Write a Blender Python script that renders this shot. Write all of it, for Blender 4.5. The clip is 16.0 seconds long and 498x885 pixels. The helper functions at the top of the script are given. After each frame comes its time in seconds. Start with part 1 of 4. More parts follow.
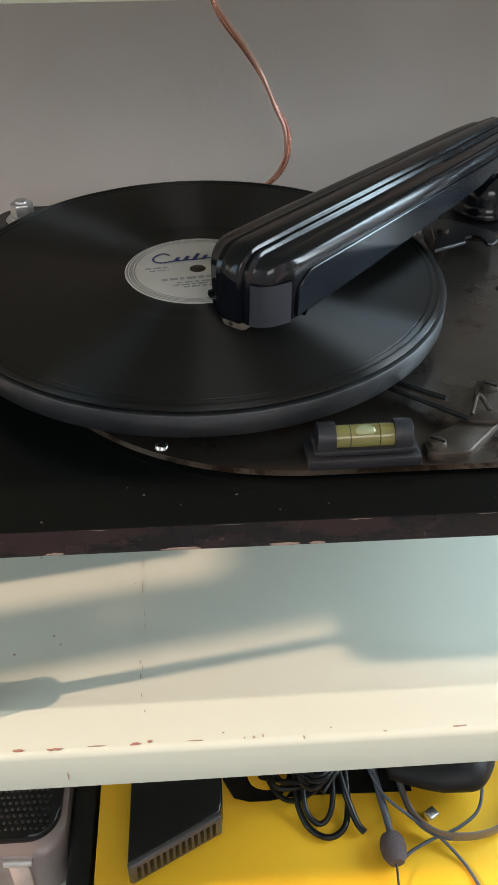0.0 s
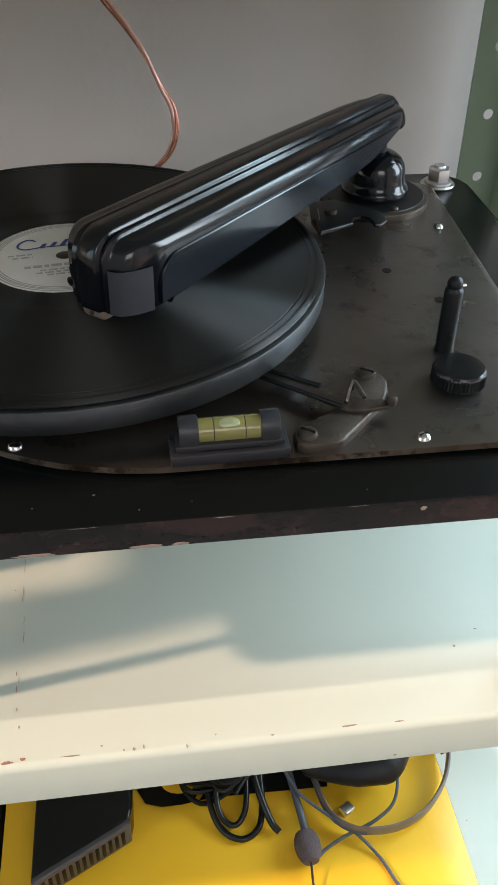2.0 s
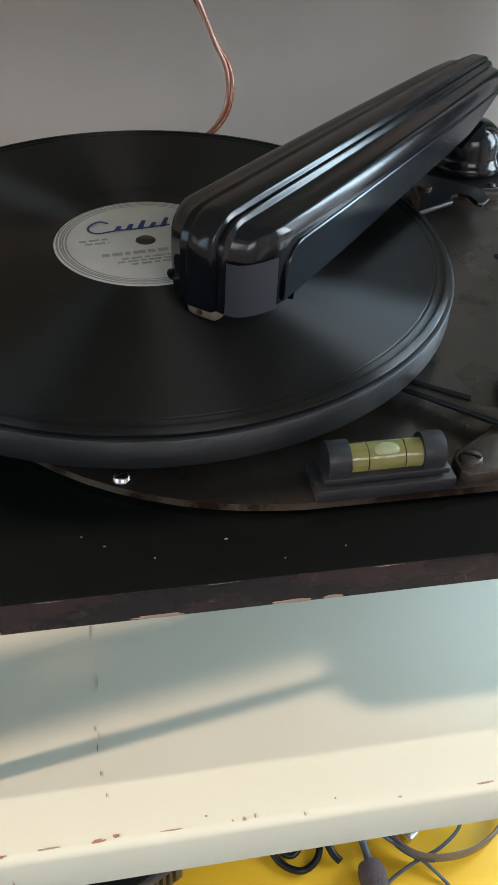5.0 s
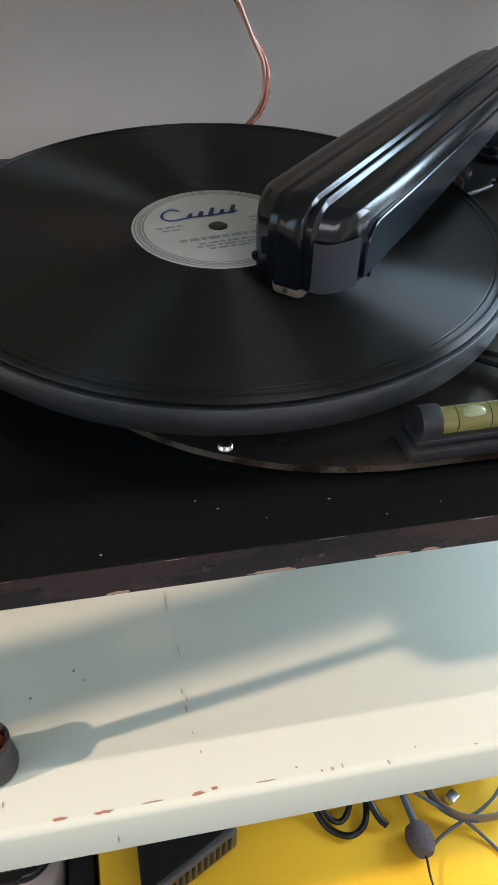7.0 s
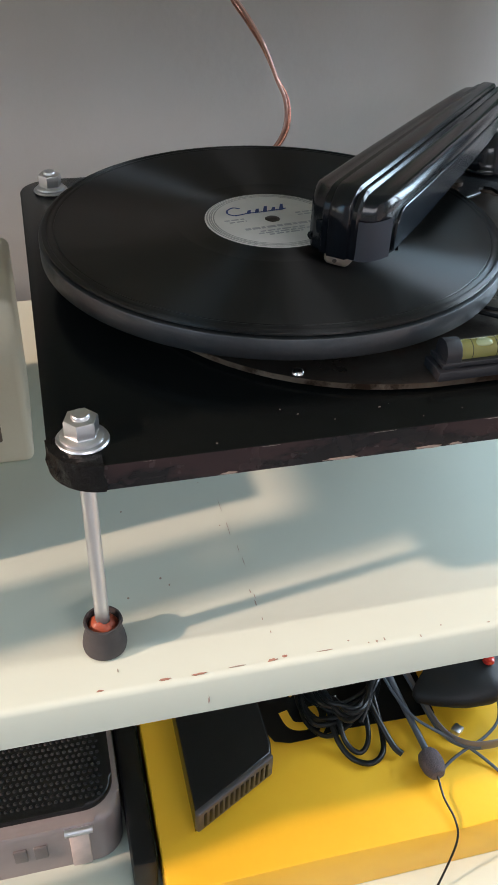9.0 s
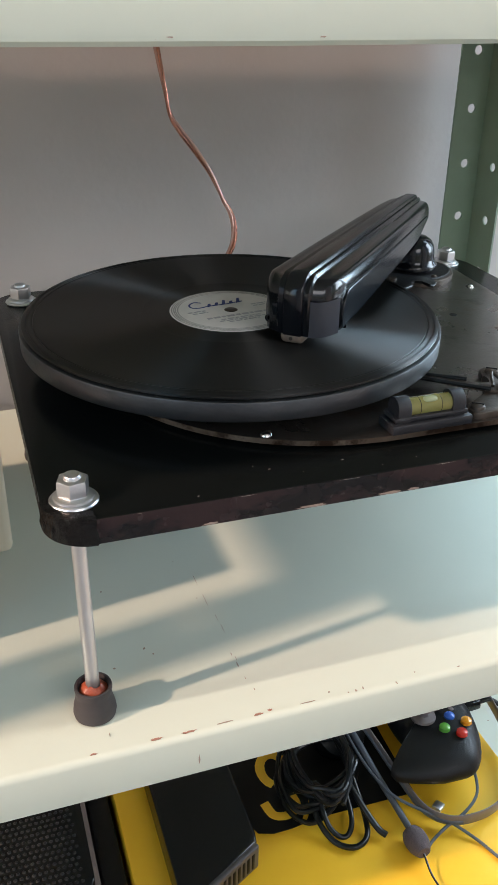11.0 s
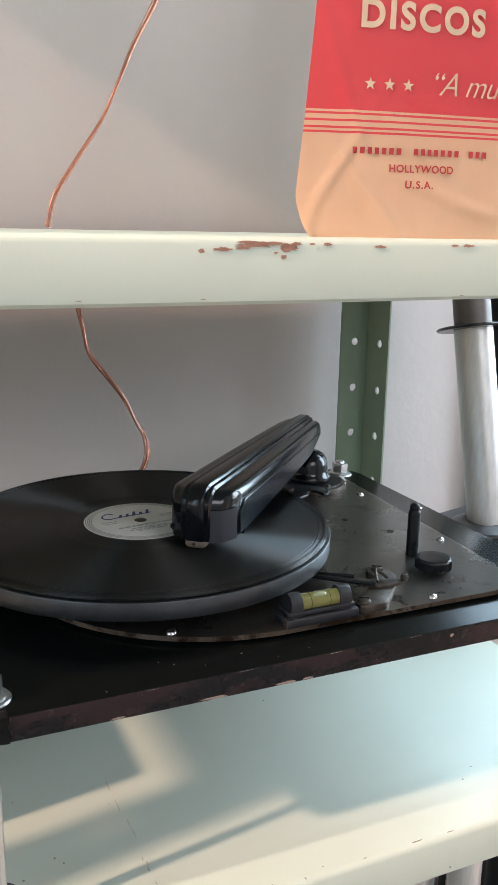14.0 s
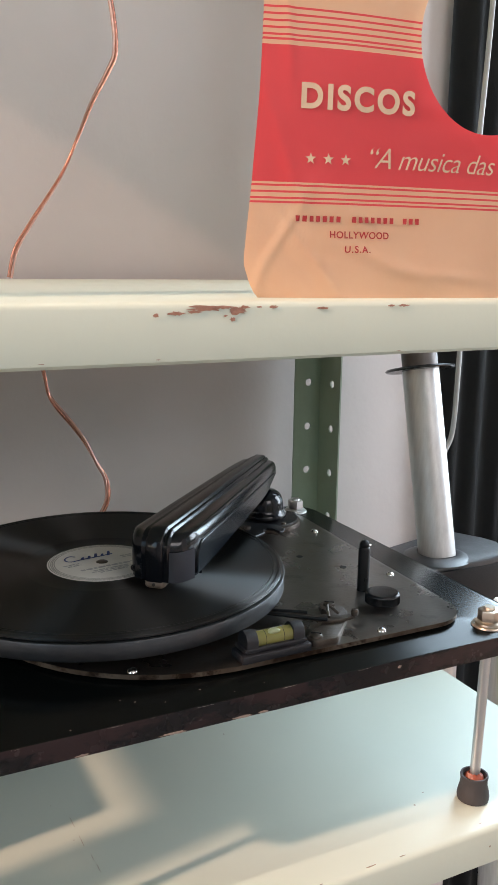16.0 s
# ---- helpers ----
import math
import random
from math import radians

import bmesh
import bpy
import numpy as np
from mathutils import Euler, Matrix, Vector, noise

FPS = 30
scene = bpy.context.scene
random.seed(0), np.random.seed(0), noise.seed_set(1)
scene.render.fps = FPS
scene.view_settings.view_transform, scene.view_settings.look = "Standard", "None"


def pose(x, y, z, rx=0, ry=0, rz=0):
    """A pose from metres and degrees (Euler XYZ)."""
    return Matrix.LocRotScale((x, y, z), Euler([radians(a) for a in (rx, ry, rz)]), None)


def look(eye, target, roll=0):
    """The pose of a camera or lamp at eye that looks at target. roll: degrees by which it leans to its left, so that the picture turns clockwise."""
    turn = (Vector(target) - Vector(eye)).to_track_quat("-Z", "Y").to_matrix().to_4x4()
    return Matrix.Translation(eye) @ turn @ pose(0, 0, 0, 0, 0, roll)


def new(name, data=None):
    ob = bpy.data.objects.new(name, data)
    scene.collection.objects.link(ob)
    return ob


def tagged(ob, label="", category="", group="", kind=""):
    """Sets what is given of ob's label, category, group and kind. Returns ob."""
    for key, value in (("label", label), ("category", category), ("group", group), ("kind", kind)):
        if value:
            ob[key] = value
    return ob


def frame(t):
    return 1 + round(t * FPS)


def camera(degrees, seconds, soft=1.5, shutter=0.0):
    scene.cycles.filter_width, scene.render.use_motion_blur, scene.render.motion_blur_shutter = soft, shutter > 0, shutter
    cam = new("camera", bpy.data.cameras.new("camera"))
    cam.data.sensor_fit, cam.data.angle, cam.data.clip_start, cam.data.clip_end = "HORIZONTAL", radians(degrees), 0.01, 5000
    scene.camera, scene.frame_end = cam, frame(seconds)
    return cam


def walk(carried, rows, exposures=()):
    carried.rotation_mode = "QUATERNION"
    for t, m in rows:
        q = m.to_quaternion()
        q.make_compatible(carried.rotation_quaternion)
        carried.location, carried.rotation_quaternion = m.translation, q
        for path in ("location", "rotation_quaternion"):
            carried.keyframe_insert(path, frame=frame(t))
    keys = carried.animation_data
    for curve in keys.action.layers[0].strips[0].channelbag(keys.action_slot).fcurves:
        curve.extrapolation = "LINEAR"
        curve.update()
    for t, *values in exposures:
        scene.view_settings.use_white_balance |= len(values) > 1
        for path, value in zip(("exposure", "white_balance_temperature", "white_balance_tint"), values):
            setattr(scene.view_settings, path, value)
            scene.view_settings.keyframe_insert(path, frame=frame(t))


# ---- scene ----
cam = camera(32.07, 16.0)
PATH = [
    (0, (-0.0188, -0.2359, 1.2643), (0.0308, 0.5571, 0.6571), -0.10),
    (0.5, (-0.0127, -0.2334, 1.2609), (0.0509, 0.5536, 0.6473), 0.27),
    (1, (-0.0033, -0.2320, 1.2585), (0.0801, 0.5528, 0.6443), 0.66),
    (1.5, (0.0068, -0.2276, 1.2545), (0.1135, 0.5533, 0.6391), 1.05),
    (2, (0.0167, -0.2210, 1.2528), (0.1272, 0.5590, 0.6368), 0.89),
    (2.5, (0.0211, -0.2103, 1.2505), (0.1374, 0.5661, 0.6310), 1.04),
    (3, (0.0166, -0.2004, 1.2489), (0.1382, 0.5731, 0.6269), 1.35),
    (3.5, (0.0068, -0.1842, 1.2438), (0.1340, 0.5848, 0.6173), 1.67),
    (4, (-0.0066, -0.1733, 1.2393), (0.1278, 0.5919, 0.6097), 1.88),
    (4.5, (-0.0245, -0.1637, 1.2354), (0.1184, 0.5940, 0.5987), 2.32),
    (5, (-0.0394, -0.1541, 1.2306), (0.1138, 0.5980, 0.5897), 2.63),
    (5.2, (-0.0479, -0.1498, 1.2288), (0.1102, 0.5996, 0.5859), 2.78),
    (7.5, (-0.0964, -0.1879, 1.2391), (0.0784, 0.5581, 0.5965), 1.97),
    (8, (-0.1183, -0.2175, 1.2450), (0.0606, 0.5319, 0.6074), 2.39),
    (10.3, (-0.1711, -0.2983, 1.2531), (0.1008, 0.5220, 0.7499), 0.93),
    (10.5, (-0.1737, -0.3022, 1.2500), (0.1042, 0.5261, 0.7636), 0.79),
    (11, (-0.1756, -0.3080, 1.2405), (0.1149, 0.5265, 0.7723), 0.95),
    (11.5, (-0.1755, -0.3189, 1.2303), (0.1291, 0.5340, 0.8064), 0.96),
    (12, (-0.1714, -0.3340, 1.2314), (0.1497, 0.5504, 0.8927), 0.79),
    (12.5, (-0.1737, -0.3420, 1.2435), (0.1671, 0.5529, 0.9554), 0.88),
    (13, (-0.1760, -0.3441, 1.2469), (0.1840, 0.5485, 0.9756), 0.96),
    (13.5, (-0.1779, -0.3498, 1.2496), (0.2036, 0.5397, 0.9981), 1.05),
    (14, (-0.1808, -0.3580, 1.2543), (0.2164, 0.5281, 1.0155), 1.11),
    (14.5, (-0.1824, -0.3661, 1.2595), (0.2229, 0.5195, 1.0328), 1.08),
    (15, (-0.1859, -0.3723, 1.2612), (0.2241, 0.5141, 1.0464), 1.02),
    (15.5, (-0.1851, -0.3769, 1.2638), (0.2386, 0.5047, 1.0560), 1.01),
    (16, (-0.1874, -0.3831, 1.2700), (0.2515, 0.4917, 1.0654), 0.86),
]
walk(cam, [(t, look(eye, target, roll)) for t, eye, target, roll in PATH], [(0, 0.07, 7150, 12), (3, 0.0, 7150, 12), (5, 0.03, 7000, 12), (8, 0.11, 6600, 12), (10.5, 0.06, 6750, 11), (14.1, 0.06, 6850, 12), (14.5, -0.18, 7050, 14), (16, -0.16, 7200, 15)])

# ---- light ----
world = bpy.data.worlds.new("world")
scene.world = world
world.use_nodes = True
wn = world.node_tree
sky = wn.nodes.new("ShaderNodeTexSky")
sky.sky_type, sky.sun_disc = "NISHITA", False
sky.sun_elevation, sky.sun_rotation = radians(30), radians(-101)
wn.nodes["Background"].inputs[1].default_value = 0.12
wn.links.new(sky.outputs[0], wn.nodes["Background"].inputs[0])

AZ, EL = radians(8.7), radians(30.0)          # the low sun comes from the west
SUN_WAY = Vector((math.cos(AZ) * math.cos(EL), math.sin(AZ) * math.cos(EL), -math.sin(EL)))
sun = bpy.data.lights.new("sun", "SUN")
sun.energy, sun.angle, sun.color = 3.4, radians(1.8), (1.0, 0.70, 0.55)
sun_ob = new("sun", sun)
sun_ob.matrix_world = look((-3, -0.6, 3), Vector((-3, -0.6, 3)) + SUN_WAY)


def area(name, eye, target, w, h, watts, colour, spread=180):
    d = bpy.data.lights.new(name, "AREA")
    d.shape, d.size, d.size_y, d.energy, d.color, d.spread = "RECTANGLE", w, h, watts, colour, radians(spread)
    ob = new(name, d)
    ob.matrix_world = look(eye, target)
    return ob


area("south_window_light", (0.40, -1.73, 1.95), (0.30, 0.2, 1.25), 0.9, 0.65, 8.6, (0.94, 0.94, 0.98))
area("east_window_light", (1.13, 0.10, 1.36), (0.2, 0.15, 1.0), 0.38, 0.7, 12.0, (0.68, 0.84, 1.0))
area("north_window_light", (0.89, 0.50, 1.50), (0.60, -0.2, 1.30), 0.40, 1.2, 24.0, (0.55, 0.79, 1.0))
area("west_window_light", (-1.47, -0.85, 1.80), (0.0, 0.1, 1.1), 0.8, 0.8, 3.6, (0.28, 0.68, 1.0))
area("tube_light", (-0.1, -0.155, 2.47), (-0.1, -0.155, 0), 1.2, 0.02, 7.5, (1.0, 0.84, 0.74))

# ---- materials ----
def M(name, colour, rough=0.5, metal=0.0, colour2=None, scale=40.0, amount=0.35, bump=0.0, bscale=300.0, spec=0.5, rvar=0.0, stretch=(1, 1, 1), coat=0.0):
    m = bpy.data.materials.new(name)
    m.use_nodes = True
    t = m.node_tree
    b = t.nodes["Principled BSDF"]
    b.inputs["Roughness"].default_value, b.inputs["Metallic"].default_value = rough, metal
    b.inputs["Specular IOR Level"].default_value = spec
    b.inputs["Coat Weight"].default_value = coat
    b.inputs["Coat Roughness"].default_value = 0.12
    tc = t.nodes.new("ShaderNodeTexCoord")
    mp = t.nodes.new("ShaderNodeMapping")
    mp.inputs["Scale"].default_value = stretch
    t.links.new(tc.outputs["Object"], mp.inputs[0])
    c2 = colour2 or tuple(0.72 * v for v in colour)
    n = t.nodes.new("ShaderNodeTexNoise")
    n.inputs["Scale"].default_value, n.inputs["Detail"].default_value, n.inputs["Roughness"].default_value = scale, 8, 0.62
    t.links.new(mp.outputs[0], n.inputs[0])
    r = t.nodes.new("ShaderNodeValToRGB")
    r.color_ramp.elements[0].position, r.color_ramp.elements[1].position = 0.5 - amount * 0.5, 0.5 + amount * 0.7
    r.color_ramp.elements[0].color, r.color_ramp.elements[1].color = (*c2, 1), (*colour, 1)
    t.links.new(n.outputs[0], r.inputs[0])
    t.links.new(r.outputs[0], b.inputs["Base Color"])
    if rvar:
        mr = t.nodes.new("ShaderNodeMapRange")
        mr.inputs["To Min"].default_value, mr.inputs["To Max"].default_value = max(0.03, rough - rvar), min(1, rough + rvar)
        n2 = t.nodes.new("ShaderNodeTexNoise")
        n2.inputs["Scale"].default_value, n2.inputs["Detail"].default_value = scale * 2.7, 6
        t.links.new(mp.outputs[0], n2.inputs[0])
        t.links.new(n2.outputs[0], mr.inputs[0])
        t.links.new(mr.outputs[0], b.inputs["Roughness"])
    if bump:
        nb = t.nodes.new("ShaderNodeTexNoise")
        nb.inputs["Scale"].default_value, nb.inputs["Detail"].default_value = bscale, 6
        bp = t.nodes.new("ShaderNodeBump")
        bp.inputs["Strength"].default_value, bp.inputs["Distance"].default_value = bump, 0.001
        t.links.new(mp.outputs[0], nb.inputs[0])
        t.links.new(nb.outputs[0], bp.inputs["Height"])
        t.links.new(bp.outputs[0], b.inputs["Normal"])
    return m


def blotch(m, colour, scale, lo, hi, stretch=(1, 1, 1)):
    """Cloudy stains of another colour over a material's own."""
    t, b = m.node_tree, bsdf(m)
    base = b.inputs["Base Color"].links[0].from_socket
    tc = t.nodes.new("ShaderNodeTexCoord")
    mp = t.nodes.new("ShaderNodeMapping")
    mp.inputs["Scale"].default_value = stretch
    mp.inputs["Location"].default_value = (3.1, 1.7, 0.4)
    n = t.nodes.new("ShaderNodeTexNoise")
    n.inputs["Scale"].default_value, n.inputs["Detail"].default_value, n.inputs["Roughness"].default_value = scale, 9, 0.66
    mr = t.nodes.new("ShaderNodeMapRange")
    mr.inputs["From Min"].default_value, mr.inputs["From Max"].default_value = lo, hi
    mix = t.nodes.new("ShaderNodeMix")
    mix.data_type = "RGBA"
    mix.inputs[7].default_value = (*colour, 1)
    t.links.new(tc.outputs["Object"], mp.inputs[0])
    t.links.new(mp.outputs[0], n.inputs[0])
    t.links.new(n.outputs[0], mr.inputs[0])
    t.links.new(mr.outputs[0], mix.inputs[0])
    t.links.new(base, mix.inputs[6])
    t.links.new(mix.outputs[2], b.inputs["Base Color"])
    return m


def bsdf(m):
    return m.node_tree.nodes["Principled BSDF"]


def speckle(m, colour, scale, cut):
    """Sparse paint flecks over a material's own colour."""
    t, b = m.node_tree, bsdf(m)
    base = b.inputs["Base Color"].links[0].from_socket
    tc = t.nodes.new("ShaderNodeTexCoord")
    v = t.nodes.new("ShaderNodeTexVoronoi")
    v.inputs["Scale"].default_value = scale
    lt = t.nodes.new("ShaderNodeMath")
    lt.operation = "LESS_THAN"
    lt.inputs[1].default_value = cut
    mix = t.nodes.new("ShaderNodeMix")
    mix.data_type = "RGBA"
    mix.inputs[7].default_value = (*colour, 1)
    t.links.new(tc.outputs["Object"], v.inputs["Vector"])
    t.links.new(v.outputs["Distance"], lt.inputs[0])
    t.links.new(lt.outputs[0], mix.inputs[0])
    t.links.new(base, mix.inputs[6])
    t.links.new(mix.outputs[2], b.inputs["Base Color"])
    return m


PAINT = speckle(M("shelf_paint", (0.645, 0.70, 0.60), 0.42, 0, (0.60, 0.665, 0.575), 9, 0.6, 0.12, 160, rvar=0.08), (0.30, 0.24, 0.17), 38, 0.028)
POST = M("post_paint", (0.28, 0.36, 0.275), 0.42, 0, (0.23, 0.305, 0.225), 25, 0.6, 0.15, 200, rvar=0.1)
RUST = M("rust", (0.50, 0.27, 0.20), 0.8, 0, (0.33, 0.16, 0.11), 300, 0.5, 0.5, 900)
SCRATCH = M("scratch", (0.46, 0.37, 0.30), 0.8, 0, (0.30, 0.23, 0.18), 300, 0.5)
WALL_R = M("white_plaster", (0.635, 0.588, 0.575), 0.85, 0, (0.54, 0.492, 0.475), 6, 0.7, 0.3, 120)
CEIL = M("ceiling_paint", (0.8, 0.8, 0.78), 0.9)
FLOOR = M("floor_tiles", (0.60, 0.56, 0.50), 0.4, 0, (0.52, 0.48, 0.43), 4, 0.6)
BOARD = speckle(M("black_paint", (0.0035, 0.0045, 0.0045), 0.24, 0, (0.0045, 0.0055, 0.0055), 8, 0.8, 0.05, 350, spec=0.17, rvar=0.03), (0.22, 0.22, 0.21), 75, 0.020)
# brown blotches: partly wear, partly a reflection put into the colour
BOARD_EDGE = blotch(M("worn_reflecting_edge", (0.006, 0.006, 0.0075), 0.26, 0, (0.010, 0.009, 0.010), 30, 0.4, 0.15, 260, spec=0.28, rvar=0.08), (0.026, 0.0155, 0.0165), 11, 0.52, 0.56, (0.9, 1, 2.2))
BARE = M("bare_edge", (0.34, 0.27, 0.23), 0.8, 0, (0.24, 0.19, 0.16), 120, 0.6)
# pale colour that stands in for the highlight on the board's bevel
CREAMLINE = M("edge_highlight", (0.60, 0.55, 0.50), 0.6, 0, (0.10, 0.09, 0.08), 90, 0.25)
TAPE = M("shiny_black_tape", (0.012, 0.012, 0.013), 0.18, 0, None, 60, 0.4, 1.0, 230)
PLATE = blotch(blotch(M("old_brown_steel", (0.205, 0.197, 0.188), 0.29, 0.85, (0.105, 0.084, 0.065), 10, 0.5, 0.10, 500, rvar=0.10), (0.13, 0.060, 0.028), 16, 0.56, 0.72), (0.035, 0.026, 0.020), 34, 0.56, 0.74)
PLATE_RIM = blotch(M("rusty_rim", (0.34, 0.285, 0.23), 0.36, 0.75, (0.12, 0.08, 0.055), 40, 0.4, 0.2, 400, rvar=0.15), (0.05, 0.03, 0.02), 60, 0.5, 0.6)
STEEL_DK = M("dark_steel", (0.125, 0.103, 0.085), 0.46, 0.7, (0.06, 0.046, 0.037), 90, 0.5, 0.25, 600, rvar=0.12)
BAKE = M("black_bakelite", (0.003, 0.004, 0.0055), 0.17, 0, (0.006, 0.007, 0.010), 40, 0.5, 0.03, 600, spec=0.48, rvar=0.03)
# far paler than the arm: the nose's reflected light is put into the colour
NOSEP = M("lit_nose_bakelite", (0.125, 0.127, 0.148), 0.24, 0, (0.110, 0.112, 0.132), 40, 0.5, 0.05, 160, rvar=0.08)
PANEL = M("satin_bakelite", (0.005, 0.008, 0.012), 0.19, 0, (0.007, 0.010, 0.014), 40, 0.5, 0.02, 700, rvar=0.02)
RIM = M("platter_metal", (0.135, 0.143, 0.153), 0.40, 0.9, (0.085, 0.09, 0.097), 60, 0.5, 0.12, 500, rvar=0.1)
PAPER = M("label_paper", (0.87, 0.84, 0.80), 0.75, 0, (0.70, 0.67, 0.63), 60, 0.6)
RING = M("label_ring_ink", (0.50, 0.48, 0.45), 0.75)
INK = M("blue_ink", (0.05, 0.08, 0.26), 0.7)
GREYINK = M("grey_ink", (0.56, 0.55, 0.55), 0.7)
ZINC = M("zinc_steel", (0.82, 0.83, 0.84), 0.34, 1.0, (0.70, 0.71, 0.73), 120, 0.5, 0.1, 700, rvar=0.1)
BRASSY = M("yellowed_zinc", (0.76, 0.67, 0.57), 0.32, 1.0, (0.62, 0.53, 0.43), 120, 0.5, 0.1, 700, rvar=0.1)
ROD = M("aluminium_rod", (0.74, 0.74, 0.74), 0.36, 0.9, (0.62, 0.62, 0.63), 80, 0.5, 0.1, 600, rvar=0.08, stretch=(6, 6, 0.4))
TUBE = M("aluminium_tube", (0.74, 0.73, 0.72), 0.42, 0.6, (0.56, 0.55, 0.54), 55, 0.5, 0.08, 500, rvar=0.08, stretch=(5, 5, 0.4))
SCREW = M("bright_screw", (0.85, 0.84, 0.82), 0.22, 1.0)
RUBBER = M("grey_rubber", (0.055, 0.050, 0.052), 0.62, 0, (0.04, 0.036, 0.038), 90, 0.5, 0.2, 500)
SILICONE = M("red_silicone", (0.44, 0.105, 0.05), 0.35, 0, (0.26, 0.05, 0.025), 150, 0.5, 0.6, 300)
LEVEL = M("level_plastic", (0.026, 0.027, 0.032), 0.42, 0, None, 90, 0.4, 0.1, 700)
COPPER = M("copper_wire", (0.68, 0.33, 0.25), 0.20, 0.8, (0.46, 0.18, 0.12), 200, 0.5, coat=0.4)
CLEARWIRE = M("clear_insulation", (0.85, 0.56, 0.49), 0.10, 0.45, (0.62, 0.30, 0.23), 150, 0.5, coat=0.6)
YELLOW = M("yellow_cardboard", (0.98, 0.60, 0.045), 0.38, 0, (0.93, 0.51, 0.025), 14, 0.7, 0.25, 60)
BLACKINK = M("black_print", (0.006, 0.006, 0.006), 0.45, spec=0.25)
BLACKP = M("black_plastic", (0.005, 0.006, 0.007), 0.24, 0, (0.007, 0.008, 0.009), 60, 0.5, spec=0.35, rvar=0.02)
BLACKM = M("matt_black_plastic", (0.006, 0.007, 0.008), 0.42, 0, (0.009, 0.010, 0.011), 200, 0.5, 0.2, 1500, spec=0.32)
GREYP = M("grey_plastic", (0.22, 0.195, 0.19), 0.38, 0.3, (0.18, 0.16, 0.16), 30, 0.5, 0.08, 900)
SPEAKER_GREY = M("speaker_grey_plastic", (0.36, 0.315, 0.31), 0.38, 0.2, (0.30, 0.26, 0.255), 30, 0.5, 0.08, 900)
CABLE = M("black_cable", (0.005, 0.007, 0.009), 0.28, spec=0.45)
GCABLE = M("grey_cable", (0.10, 0.12, 0.15), 0.4)
FOAM = M("grey_foam", (0.19, 0.155, 0.16), 0.95, 0, (0.08, 0.065, 0.07), 900, 0.4, 1.0, 1600)
CREAM = M("cream_plastic", (0.70, 0.64, 0.50), 0.45, 0, (0.62, 0.56, 0.43), 20, 0.6, 0.1, 300)
CARD = M("brown_card", (0.36, 0.25, 0.16), 0.8, 0, (0.30, 0.20, 0.13), 30, 0.5)
CLOTH = M("brown_grille_cloth", (0.20, 0.14, 0.10), 0.9, 0, (0.12, 0.085, 0.06), 900, 0.4, 0.8, 1500)
STRAP = M("pink_white_plastic", (0.74, 0.62, 0.57), 0.5)
CURTAIN = M("black_cloth", (0.010, 0.012, 0.013), 0.8, 0, (0.018, 0.02, 0.021), 50, 0.5, 0.3, 700)
HUB = M("dark_grey_paint", (0.085, 0.086, 0.09), 0.36, 0.1, (0.055, 0.056, 0.06), 40, 0.5, 0.15, 500, rvar=0.1)
PADPINK = M("ear_pad", (0.36, 0.26, 0.24), 0.6, 0, (0.28, 0.2, 0.19), 60, 0.5, 0.2, 500)
GREEN_B, RED_B, BLUE_B, AMBER_B = (M(n, c, 0.2, coat=0.5) for n, c in (("green_button", (0.12, 0.42, 0.06)), ("red_button", (0.62, 0.03, 0.02)), ("blue_button", (0.03, 0.12, 0.50)), ("amber_button", (0.80, 0.33, 0.02))))
REDINK = M("red_ink", (0.52, 0.035, 0.04), 0.6)
CREAMINK = M("unprinted_paper", (0.78, 0.60, 0.43), 0.65)
WHITE = M("white_enamel", (0.8, 0.8, 0.8), 0.4)
TUBE_GLOW = M("lamp_glow", (1, 1, 1), 0.5)
bsdf(TUBE_GLOW).inputs["Emission Color"].default_value = (1.0, 0.95, 0.84, 1)
bsdf(TUBE_GLOW).inputs["Emission Strength"].default_value = 4.0
VIAL = M("green_vial", (0.60, 0.54, 0.19), 0.06, 0, (0.50, 0.47, 0.16), 20, 0.3)
bsdf(VIAL).inputs["Transmission Weight"].default_value = 0.55
BUBBLE = M("bubble", (0.80, 0.86, 0.50), 0.05)
bsdf(BUBBLE).inputs["Transmission Weight"].default_value = 0.4

# shellac: fine ring grooves give a radial sheen
VINYL = M("black_shellac", (0.0022, 0.0028, 0.0026), 0.46, 0, (0.003, 0.003, 0.003), 50, 0.5, spec=0.58)
_t, _b = VINYL.node_tree, bsdf(VINYL)
_b.inputs["Anisotropic"].default_value = 1.0
_b.inputs["Anisotropic Rotation"].default_value = 0.25
_tan = _t.nodes.new("ShaderNodeTangent")
_tan.direction_type, _tan.axis = "RADIAL", "Z"
_t.links.new(_tan.outputs[0], _b.inputs["Tangent"])

# printed paper of the sleeve: bands of red lines round a red field, by height
SLEEVE = M("sleeve_paper", (0.95, 0.72, 0.53), 0.50, 0, (0.88, 0.62, 0.43), 14, 0.6, 0.7, 45)
_t, _b = SLEEVE.node_tree, bsdf(SLEEVE)
_base = _b.inputs["Base Color"].links[0].from_socket
_tc = _t.nodes.new("ShaderNodeTexCoord")
_sp = _t.nodes.new("ShaderNodeSeparateXYZ")
_t.links.new(_tc.outputs["Object"], _sp.inputs[0])
_ramp = _t.nodes.new("ShaderNodeValToRGB")
_ramp.color_ramp.interpolation = "CONSTANT"
SL_H = 0.268


def band_stops():
    out, on = [], True
    for z0, n, step in ((0.0472, 4, 0.0029), (0.1246, 6, 0.0030)):
        for i in range(n):
            out += [(z0 + i * step, 1), (z0 + i * step + 0.0011, 0)]
    out += [(0.0582, 1), (0.1232, 0)]
    return sorted(out)


